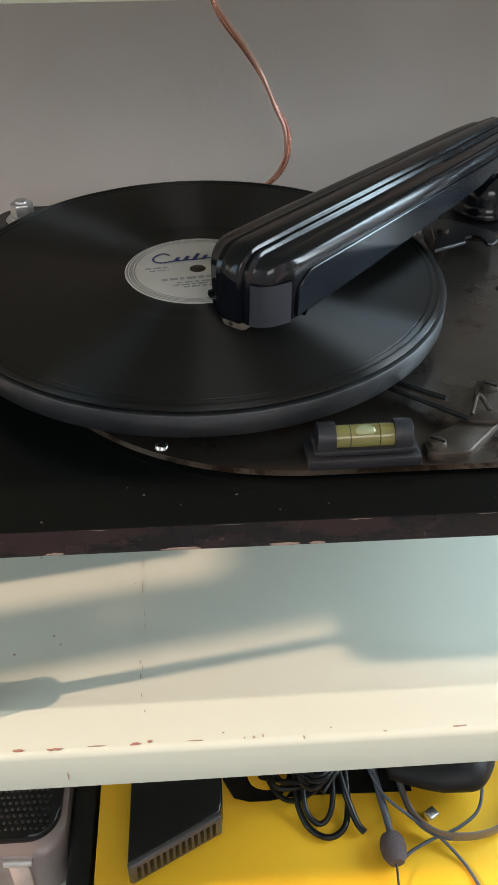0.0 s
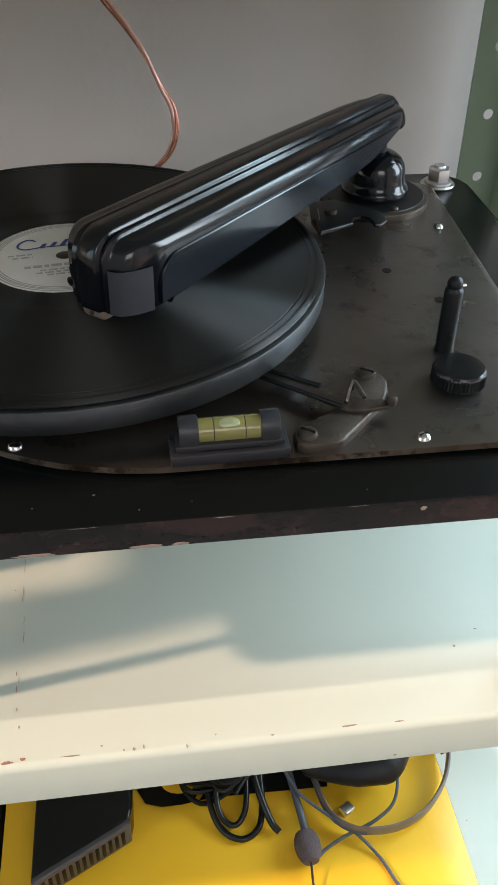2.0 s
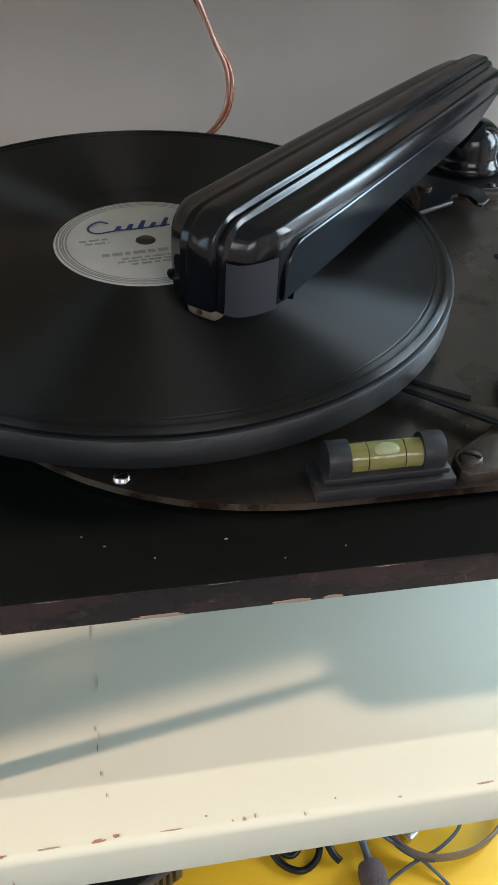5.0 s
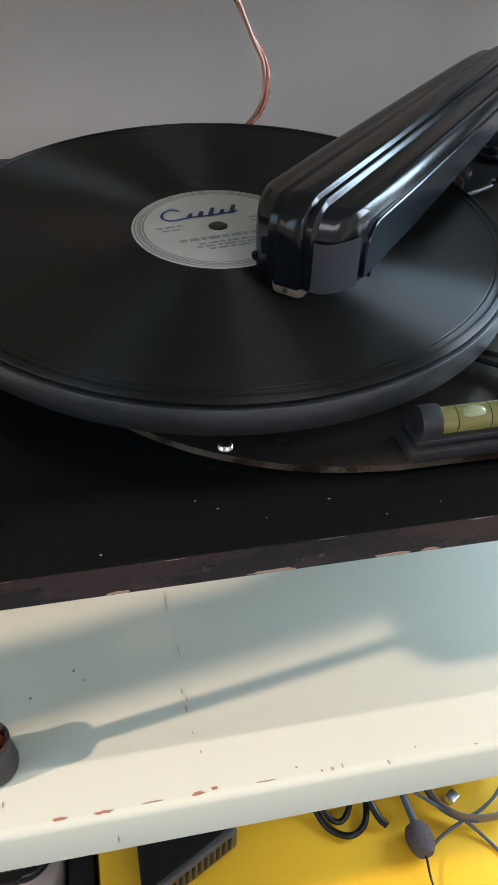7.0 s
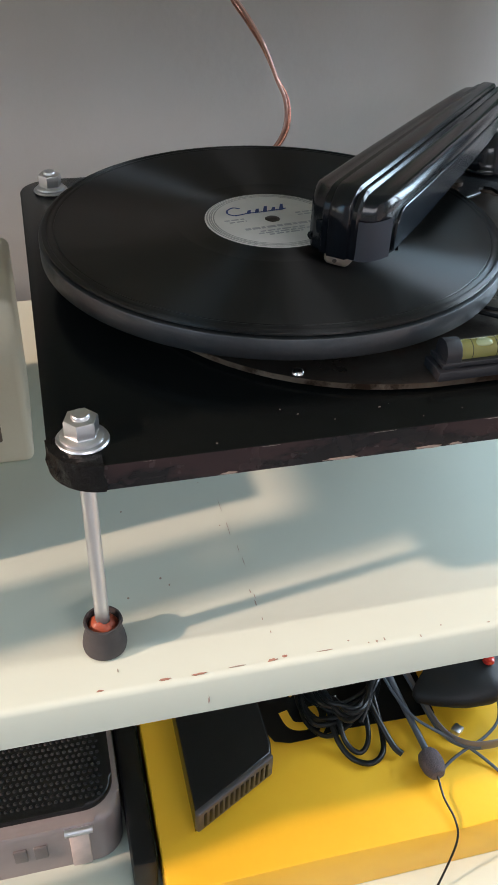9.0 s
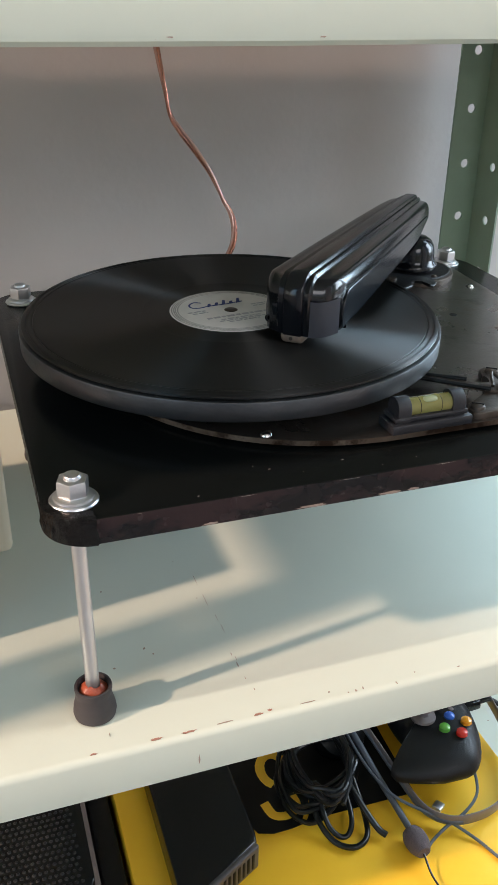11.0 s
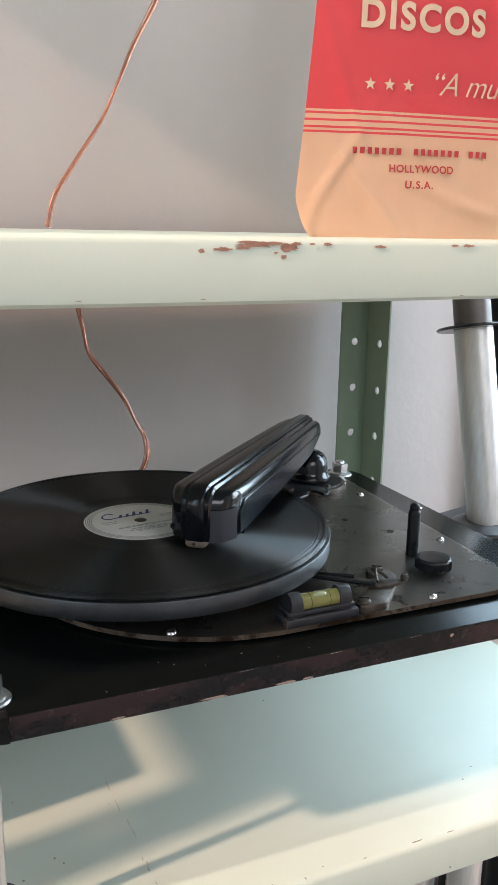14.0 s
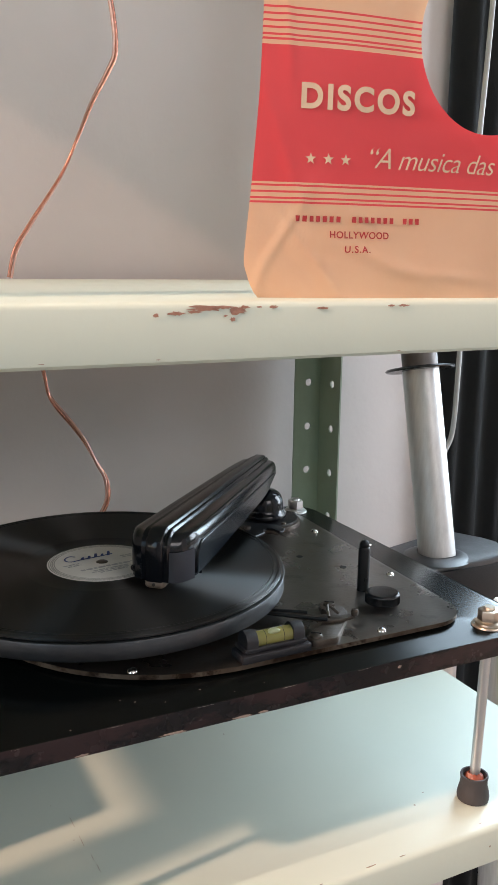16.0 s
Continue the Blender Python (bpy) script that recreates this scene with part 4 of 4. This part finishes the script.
def wave(u, v):
    e = max(0.0, 1 - u / 0.055)
    low = max(0.0, 1 - v / 0.05)
    fold = 0.0
    for u0, v0, ang, w, h in ((0.010, 0.020, 62, 0.0022, 0.0007), (0.030, 0.022, 128, 0.0030, 0.0010), (0.020, 0.060, 112, 0.0030, 0.0008), (0.075, 0.018, 160, 0.0035, 0.0008), (0.110, 0.012, 175, 0.0030, 0.0007), (0.012, 0.140, 96, 0.0030, 0.0007), (0.055, 0.040, 140, 0.0045, 0.0007)):
        ca, sa = math.cos(radians(ang)), math.sin(radians(ang))
        p, q = (u - u0) * ca + (v - v0) * sa, -(u - u0) * sa + (v - v0) * ca
        fold += 1.7 * h * math.exp(-(q / w) ** 2) * math.exp(-(p / 0.034) ** 2)
    return 0.0011 * math.sin(u * 38 + v * 20) + 0.0008 * math.sin(v * 47 - u * 13) - fold + 0.008 * e * e * max(0.0, 1 - v / 0.20) + 0.003 * e * low


def on_sleeve(bm, lift):
    for q in bm.verts:
        q.co.y += wave(q.co.x, q.co.z) - lift
    return moved(bm, SV)


def sheet(depth, hole):
    bm = bmesh.new()
    n, m = 480, 56
    cu, cv = SW / 2, SL_H / 2
    rows = []
    for k in range(n):
        a = 2 * math.pi * k / n
        ca, sa = math.cos(a), math.sin(a)
        s = min(cu / max(abs(ca), 1e-6), cv / max(abs(sa), 1e-6))
        row = []
        for j in range(m + 1):
            f = j / m
            u, v = cu + ca * (hole + (s - hole) * f), cv + sa * (hole + (s - hole) * f)
            c = max(0.0, 0.020 - u) * max(0.0, 0.016 - v) * 9     # the dog-eared corner
            c -= (0.0056 * (math.sqrt(v / 0.020) if v < 0.020 else max(0.0, 1 - (v - 0.020) / 0.12) ** 1.3) - 0.0016 * min(1.0, v / 0.1)) * max(0.0, 1 - u / 0.05)
            row.append(bm.verts.new((u + c, wave(u, v) + depth * (0.25 + 0.75 * min(1, 8 * min(u, SW - u, v) / SW)), v)))
        rows.append(row)
    for a, b in zip(rows, rows[1:] + rows[:1]):
        for j in range(m):
            bm.faces.new((a[j], b[j], b[j + 1], a[j + 1]))
    bmesh.ops.solidify(bm, geom=bm.faces[:], thickness=0.0003)
    return bm


for name, depth in (("front_sheet", 0.0), ("back_sheet", 0.0032)):
    ob = part(name, sheet(depth, 0.0455), SLEEVE, sleeve)
    ob.matrix_basis = SV
    ob.matrix_parent_inverse = INV[sleeve.name]


def printed(name, bm, u, v, ink, label_text=""):
    bmesh.ops.translate(bm, verts=bm.verts, vec=(u - 0.004, 0, v))
    part(name, on_sleeve(bm, 0.00056), ink, sleeve, label_text, 0)


printed("heading", letters("DISCOS", 0.0163, "LEFT", 0, 1.22, 0.0006), 0.0246, 0.0950, CREAMINK, "cream lettering")
for k in range(3):
    star = prism([((0.0030 if i % 2 == 0 else 0.0012) * math.sin(math.pi * i / 5), (0.0030 if i % 2 == 0 else 0.0012) * math.cos(math.pi * i / 5)) for i in range(10)], 0, 0.0002)
    bmesh.ops.rotate(star, verts=star.verts, matrix=Matrix.Rotation(radians(90), 3, "X"))
    printed("star", star, 0.0315 + 0.0096 * k, 0.0705, CREAMINK)
printed("slogan", letters("\u201cA musica das", 0.0152, "LEFT", 0.38, 0.95, -0.00012), 0.0610, 0.0672, CREAMINK, "cream slanted lettering")
for x, n in ((0.0245, 7), (0.0555, 7), (0.0860, 3)):
    for k in range(n):
        printed("print_bar", box(x + 0.00375 * k, x + 0.00375 * k + 0.0022, -0.00003, 0.00003, 0, 0.0030), 0, 0.0392, REDINK)
printed("address_line", letters("HOLLYWOOD", 0.0050, "LEFT", 0, 1.08, 0.00008), 0.0433, 0.0312, REDINK, "red lettering")
printed("address_line", letters("U.S.A.", 0.0050, "LEFT", 0, 1.2, 0.00008), 0.0519, 0.0238, REDINK, "red lettering")

# ---- cream radio at the far end of the middle shelf ----
radio = thing("radio", -0.27, 0.25, Z_MID, "old cream plastic radio with a brown cloth front", "radio")
part("case", box(-0.40, -0.166, 0.196, 0.29, Z_MID, 1.016, 0.005, 3), CREAM, radio)
part("grille_cloth", box(-0.385, -0.184, 0.1935, 0.197, Z_MID + 0.020, 0.985, 0.001), CLOTH, radio, "brown woven cloth")
part("trim_bar", box(-0.388, -0.180, 0.1915, 0.197, 0.990, 0.997, 0.001), BLACKP, radio)
part("top_grille", box(-0.39, -0.180, 0.205, 0.28, 1.016, 1.020, 0.001), BLACKP, radio)

# ---- lower shelf: yellow carton and what lies on it ----
BT = 0.630
carton = thing("carton", 0.055, 0.16, Z_LOW, "bright yellow cardboard box with black printing, dented edge", "cardboard box")
bm = box(-0.113, 0.224, 0.032, 0.300, Z_LOW, BT, 0.0022, 2)
bmesh.ops.subdivide_edges(bm, edges=[e for e in bm.edges if e.calc_length() > 0.1], cuts=14, use_grid_fill=True)
for v in bm.verts:
    if v.co.z > 0.6:
        v.co.z += 0.0012 * math.sin(31 * v.co.x + 2) * math.sin(23 * v.co.y) - (0.002 * math.exp(-((v.co.x - 0.115) / 0.02) ** 2 - ((v.co.y - 0.032) / 0.02) ** 2))
box_mesh = part("box", bm, YELLOW, carton)
part("printed_emblem", prism([(-0.016, 0.150), (-0.008, 0.134), (0.004, 0.130), (0.020, 0.130), (0.044, 0.133), (0.132, 0.131), (0.136, 0.27), (-0.016, 0.27)], BT + 0.0012, BT + 0.0018), BLACKINK, box_mesh, "black printed emblem")
glyph_s = [(0.026 + 0.022 * math.cos(radians(a)) * 0.55, 0.190 + 0.017 * math.sin(radians(a)), BT + 0.0019) for a in range(-30, 241, 18)]
part("emblem_stroke", sweep(glyph_s, 0.0042, 8, 0.06), YELLOW, box_mesh)
part("emblem_stroke", sweep(smooth_line([(0.006, 0.160, BT + 0.0019), (0.010, 0.146, BT + 0.0019), (0.022, 0.143, BT + 0.0019), (0.031, 0.150, BT + 0.0019), (0.031, 0.160, BT + 0.0019)], 6), 0.0040, 8, 0.06), YELLOW, box_mesh)
part("emblem_stroke", prism([(0.028, 0.1315), (0.0325, 0.1315), (0.056, 0.160), (0.051, 0.162)], BT + 0.0018, BT + 0.0022), YELLOW, box_mesh)
part("flap_edge", box(0.2243, 0.2250, 0.034, 0.298, Z_LOW + 0.002, BT - 0.004), M("raw_card", (0.45, 0.33, 0.22), 0.85), carton)

brick = thing("power_adapter", -0.05, 0.13, BT, "black plastic adapter with a ribbed end, lying on a carton", "power adapter")
AD = pose(-0.053, 0.0, BT + 0.0015)
out = [(-0.033, 0.073), (0.034, 0.108), (0.036, 0.118), (0.036, 0.235), (-0.033, 0.235)]
part("body", moved(prism(out, 0, 0.027, 0.003, 3), AD), BLACKP, brick)
d = Vector((0.067, 0.035, 0)).normalized()
EP = AD @ Matrix.Translation((-0.0330, 0.0730, 0)) @ Matrix.Rotation(math.atan2(d.y, d.x), 4, "Z")
end = part("end_plate", moved(box(0.0, 0.0755, -0.0035, 0.002, 0.0015, 0.0265, 0.0022, 3), EP), M("dark_grey_plastic", (0.085, 0.080, 0.082), 0.33, 0, (0.06, 0.056, 0.058), 40, 0.5), brick, "dark grey ribbed end plate")
for k in range(13):
    part("slot", moved(box(0.0055 + 0.0051 * k, 0.0083 + 0.0051 * k, -0.0040, -0.0030, 0.0060, 0.0220, 0.0004), EP), BLACKINK, end)

# game controller
pad = thing("game_controller", 0.155, 0.15, BT, "black game controller with four coloured buttons", "game controller")
GP = pose(0.1715, 0.1840, BT + 0.0255, 3, -4, -90)
bm = bmesh.new()
n, m = 40, 14
rows = []
for j in range(m + 1):
    ph = math.pi * j / m
    row = []
    for k in range(n):
        a = 2 * math.pi * k / n
        rx = 0.066 + 0.006 * math.cos(2 * a)
        ry = 0.036
        horn = 0.040 * math.exp(-((abs(math.cos(a)) - 0.78) / 0.22) ** 2) * (1 if math.sin(a) < 0 else 0.0)
        s = math.sin(ph) ** 0.55
        row.append(bm.verts.new((rx * math.cos(a) * s, (ry * math.sin(a) - horn) * s, 0.021 * math.cos(ph) * (1 - 0.25 * horn / 0.04))))
    rows.append(row)
for a, b in zip(rows, rows[1:]):
    for k in range(n):
        bm.faces.new((a[k], a[(k + 1) % n], b[(k + 1) % n], b[k]))
bmesh.ops.remove_doubles(bm, verts=bm.verts, dist=0.0001)
part("shell", moved(bm, GP), BLACKM, pad, "", 60)
for dx, dy, mat in ((0.0, 0.0105, AMBER_B), (0.0105, 0.0, RED_B), (-0.0105, 0.0, BLUE_B), (0.0, -0.0105, GREEN_B)):
    part("button", moved(lathe([(0, 0.0048), (0.0030, 0.0044), (0.0046, 0.0030), (0.0050, 0.0)], 20, 0.036 + dx, 0.006 + dy), GP @ pose(0, 0, 0.0190)), mat, pad, "glossy coloured button")
for dx, dy in ((-0.038, 0.010), (0.016, -0.014)):
    st = part("thumb_stick", moved(lathe([(0.0110, 0.0), (0.0105, 0.002), (0.0050, 0.0035), (0.0045, 0.008), (0.0078, 0.010), (0.0085, 0.0125), (0.0075, 0.0140), (0.0, 0.0128)], 28, dx, dy), GP @ pose(0, 0, 0.0185)), GREYP, pad, "grey thumb stick")
part("centre_button", moved(lathe([(0, 0.003), (0.004, 0.0025), (0.005, 0)], 20, 0.0, 0.012), GP @ pose(0, 0, 0.0195)), ZINC, pad)
part("small_button", moved(lathe([(0, 0.002), (0.002, 0.0016), (0.0026, 0)], 14, 0.018, 0.012), GP @ pose(0, 0, 0.0195)), GREYP, pad)
part("plug", moved(box(-0.006, 0.006, 0.034, 0.052, -0.004, 0.006, 0.002), GP), BLACKP, pad)
part("lead", sweep(smooth_line([(0.222, 0.184, 0.658), (0.236, 0.180, 0.660), (0.246, 0.166, 0.650), (0.240, 0.150, 0.640), (0.226, 0.146, 0.636)], 8), 0.0022, 10), CABLE, pad)

# headset with boom microphone
head = thing("headset", 0.15, 0.12, BT, "grey and black headset with a foam-tipped microphone boom", "headset")
band = smooth_line([(0.101, 0.212, 0.668), (0.110, 0.174, 0.657), (0.119, 0.140, 0.6440), (0.126, 0.108, 0.6380), (0.140, 0.092, 0.6365), (0.160, 0.087, 0.6365), (0.184, 0.090, 0.6365), (0.206, 0.103, 0.637), (0.224, 0.126, 0.640), (0.234, 0.160, 0.648), (0.236, 0.195, 0.655)], 8)
part("headband", sweep([q + Vector((0, 0, 0.004)) for q in band], lambda k: 0.0013 + 0.0004 * min(1, k * 1.5), 14, 4.0), GREYP, head, "grey plastic headband")
part("band_stem", sweep([q + Vector((0, 0, 0.003)) for q in band[:38]], 0.0026, 10), GCABLE, head)
part("ear_cup", moved(lathe([(0, 0.016), (0.016, 0.016), (0.024, 0.012), (0.027, 0.005), (0.026, 0.0), (0, 0)], 36), pose(0.092, 0.208, 0.640, 38, 0, 12)), BLACKM, head)
part("ear_pad", moved(lathe([(0.013, 0.0), (0.016, 0.006), (0.022, 0.008), (0.026, 0.004), (0.026, 0.0)], 36), pose(0.092, 0.214, 0.6500, 38, 0, 12)), PADPINK, head, "worn brown ear pad")
part("boom", sweep(smooth_line([(0.090, 0.215, 0.668), (0.096, 0.178, 0.661), (0.101, 0.142, 0.650), (0.104, 0.120, 0.645), (0.1065, 0.100, 0.641), (0.107, 0.088, 0.640)], 8), 0.0028, 10), GCABLE, head)
part("microphone_foam", sweep(smooth_line([(0.1060, 0.0925, 0.6395), (0.1068, 0.086, 0.6395), (0.1073, 0.078, 0.6395), (0.1075, 0.071, 0.6395)], 6), lambda k: 0.0030 + 0.0066 * math.sin(math.pi * min(0.93, 0.12 + k * 0.82)) ** 0.6, 20), FOAM, head, "grey foam microphone cover")
part("boom_lead", sweep(smooth_line([(0.1075, 0.071, 0.6385), (0.107, 0.056, 0.6330), (0.1085, 0.038, 0.6310), (0.106, 0.026, 0.622), (0.094, 0.016, 0.590), (0.085, 0.010, 0.5795)], 8), 0.0009, 8), CABLE, head)
part("ear_lead", sweep(smooth_line([(0.176, 0.148, 0.660), (0.184, 0.130, 0.650), (0.178, 0.108, 0.642), (0.160, 0.095, 0.640), (0.138, 0.088, 0.638), (0.122, 0.082, 0.6345), (0.113, 0.076, 0.6325)], 8), 0.0013, 8), GCABLE, head)
part("ear_lead", sweep(smooth_line([(0.088, 0.200, 0.667), (0.094, 0.155, 0.655), (0.104, 0.122, 0.650), (0.122, 0.104, 0.645), (0.142, 0.090, 0.639), (0.158, 0.072, 0.6325), (0.166, 0.052, 0.6325), (0.176, 0.034, 0.632)], 8), 0.0013, 8), GCABLE, head)
part("clip", moved(box(-0.005, 0.005, -0.004, 0.004, 0, 0.005, 0.001), pose(0.1415, 0.1085, BT + 0.003, 0, 10, 35)), ZINC, head, "bright metal clip")

# tangled black cable
coil = thing("cable_coil", 0.06, 0.14, BT, "loosely coiled black cable lying on a carton", "cable")
rnd = random.Random(5)
for n, (rx, ry, tilt) in enumerate(((0.044, 0.030, 24), (0.038, 0.024, 34), (0.048, 0.021, 14))):
    pts = []
    for k in range(40):
        a, f = 0.66 * k + n, 1 + 0.20 * math.sin(k * 1.3 + n) + rnd.uniform(-0.10, 0.10)
        u, v = rx * f * math.cos(a), ry * f * math.sin(a)
        ct, st = math.cos(radians(tilt)), math.sin(radians(tilt))
        pts.append((0.058 + u * st + v * ct, 0.168 + u * ct - v * st, BT + 0.007 + 0.008 * n + 0.010 * (0.5 + 0.5 * math.sin(k * 0.9)) + rnd.uniform(0, 0.004)))
    part("tangle", sweep(smooth_line(pts, 6), 0.0021, 8), CABLE, coil)
part("loose_loop", sweep(smooth_line([(0.042, 0.156, 0.650), (0.040, 0.126, 0.640), (0.047, 0.106, 0.6335), (0.061, 0.0965, 0.6335), (0.074, 0.103, 0.6335), (0.079, 0.119, 0.638), (0.080, 0.146, 0.650)], 8), 0.0024, 10), CABLE, coil)
part("loose_loop", sweep(smooth_line([(0.046, 0.150, 0.655), (0.046, 0.118, 0.640), (0.056, 0.107, 0.6345), (0.066, 0.116, 0.640), (0.070, 0.145, 0.652)], 8), 0.0022, 10), CABLE, coil)
part("loose_end", sweep(smooth_line([(0.072, 0.150, 0.655), (0.078, 0.122, 0.645), (0.084, 0.105, 0.637), (0.089, 0.098, 0.6345)], 8), 0.0027, 10), CABLE, coil)

# ---- grey speaker beside the carton ----
speaker = thing("speaker", -0.22, 0.2, Z_LOW, "grey portable speaker with a black perforated top", "speaker")
part("body", prism(rounded(-0.33, -0.137, 0.098, 0.30, 0.022), Z_LOW, 0.632, 0.006, 3), SPEAKER_GREY, speaker)
part("grille", prism(rounded(-0.326, -0.141, 0.108, 0.296, 0.024), 0.632, 0.638, 0.004, 3), BLACKP, speaker, "black perforated metal grille")
stud = lathe([(0, 0.0009), (0.0011, 0.0006), (0.0016, 0)], 8)
me = bpy.data.meshes.new("grille_dot")
stud.to_mesh(me), stud.free()
me.materials.append(BLACKM)
dots = bmesh.new()
for i in range(40):
    for j in range(34):
        x, y = -0.318 + 0.0046 * i + 0.0023 * (j % 2), 0.116 + 0.0052 * j
        if x < -0.148 and y < 0.286:
            tmp = me.copy()
            tmp.transform(Matrix.Translation((x, y, 0.638)))
            dots.from_mesh(tmp)
            bpy.data.meshes.remove(tmp)
tagged(part("grille_dots", dots, BLACKM, speaker), kind="stuff")
part("strap", box(-0.178, -0.163, 0.0945, 0.0985, 0.580, 0.626, 0.0012), STRAP, speaker, "pinkish white strap")
part("strap_lug", sweep([(-0.181, 0.0965, 0.6255), (-0.160, 0.0965, 0.6255)], 0.0032, 12), ZINC, speaker)
for x in (-0.200, -0.215):
    part("button", box(x - 0.005, x + 0.005, 0.0960, 0.0985, 0.598, 0.614, 0.001), GREYP, speaker)

# ---- tripod stand beyond the shelving ----
stand = thing("tripod_stand", 0.395, 0.34, 0, "silver metal stand tube with a dark hub and three legs", "tripod stand")
A, B = Vector((0.3570, 0.2750, 0.9820)), Vector((0.3580, 0.3200, 1.1655))
tube_dir = (B - A).normalized()
part("tube", sweep([A, A + tube_dir * 0.190], 0.0185, 32), TUBE, stand, "brushed aluminium tube")
part("inner_tube", sweep([A + tube_dir * 0.185, A + tube_dir * 0.60], 0.0180, 28), M("brown_grey_tube", (0.16, 0.13, 0.12), 0.45, 0.4, (0.10, 0.085, 0.08), 60, 0.5), stand)
rot = tube_dir.to_track_quat("Z", "Y").to_matrix().to_4x4()
part("collar", moved(lathe([(0.018, 0), (0.034, 0), (0.0355, 0.0014), (0.034, 0.0028), (0.018, 0.0028)], 40), Matrix.Translation(A + tube_dir * 0.188) @ rot), BLACKP, stand, "thin black collar ring")
hub = part("hub", moved(prism([(-0.055, -0.018), (-0.030, -0.028), (0.040, -0.032), (0.070, -0.030), (0.080, 0.004), (0.074, 0.020), (0.060, 0.055), (0.030, 0.060), (0.020, 0.050), (-0.040, 0.045), (-0.050, 0.020)], -0.006, 0.0, 0.002), Matrix.Translation(A) @ pose(0, 0, 0, 0, -3, 0)), HUB, stand, "dark grey pressed steel hub plate")
part("hub_ring", moved(lathe([(0.0195, 0.004), (0.025, 0.004), (0.031, 0.001), (0.034, 0.0)], 36), Matrix.Translation(A)), HUB, hub)
part("hub_bracket", moved(box(-0.035, 0.062, -0.032, -0.028, -0.085, -0.004, 0.0015), Matrix.Translation(A)), BLACKM, hub)
part("hub_bracket", moved(box(0.060, 0.064, -0.032, 0.03, -0.085, -0.004, 0.0015), Matrix.Translation(A)), HUB, hub)
part("rivet", moved(lathe([(0, 0.002), (0.003, 0.001), (0.004, 0)], 14), Matrix.Translation(A) @ pose(0.052, -0.0322, -0.045, 90, 0, 0)), ZINC, hub)
for dx, dy in ((0.112, 0.02), (0.040, 0.035), (0.015, 0.070)):
    q = A + Vector((dx, dy, -0.03))
    part("leg", sweep([q, q + Vector((dx * 0.5, dy * 0.5, -0.90))], 0.019, 24), TUBE, stand, "brushed aluminium leg tube")
cord = thing("grey_cord", 0.42, 0.36, 0.0, "thin grey cord hanging beside a stand", "cord")
part("strand", sweep(smooth_line([(0.405, 0.345, 0.0), (0.402, 0.340, 0.60), (0.402, 0.338, 0.95), (0.398, 0.336, 1.05), (0.410, 0.336, 1.075), (0.420, 0.338, 1.10), (0.424, 0.340, 1.18), (0.428, 0.342, 1.30), (0.440, 0.344, 1.50), (0.450, 0.345, 1.80)], 8), 0.0028, 10), M("grey_cord", (0.42, 0.42, 0.40), 0.5), cord)

# black hanging cloth against the wall
drape = thing("black_drape", 0.55, 0.41, 0, "black cloth hanging in deep vertical folds", "curtain")
bm = bmesh.new()
n = 44
top, low = [], []
for k in range(n + 1):
    x = 0.462 + 0.17 * k / n
    y = 0.428 + 0.006 * math.sin(k * 0.62) + 0.004 * math.sin(k * 0.27 + 1)
    low.append(bm.verts.new((x, y, 0.02)))
    top.append(bm.verts.new((x + 0.004 * math.sin(k * 0.3), y, 2.2)))
for k in range(n):
    bm.faces.new((low[k], low[k + 1], top[k + 1], top[k]))
bmesh.ops.solidify(bm, geom=bm.faces[:], thickness=0.002)
part("cloth", bm, CURTAIN, drape)
part("rail", sweep([(0.45, 0.418, 2.2), (0.65, 0.418, 2.2)], 0.008, 12), BLACKP, drape)

# unseen plain carton added further along the middle shelf to block low sun
for name, b, text in (("carton", (-0.44, -0.222, 0.104, 0.190, Z_MID, 1.012), "low plain brown shadow-casting box added out of view"),):
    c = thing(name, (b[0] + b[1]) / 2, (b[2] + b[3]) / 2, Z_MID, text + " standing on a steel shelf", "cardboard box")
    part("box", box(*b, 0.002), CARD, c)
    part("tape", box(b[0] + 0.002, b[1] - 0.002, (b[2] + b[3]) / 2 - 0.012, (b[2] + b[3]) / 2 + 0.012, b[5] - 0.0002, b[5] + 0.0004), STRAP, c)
case = thing("black_case", -0.126, 0.17, Z_LOW, "flat black case wedged between a speaker and a carton", "case")
part("shell", box(-0.1345, -0.1165, 0.062, 0.29, Z_LOW, 0.622, 0.003), BLACKM, case)
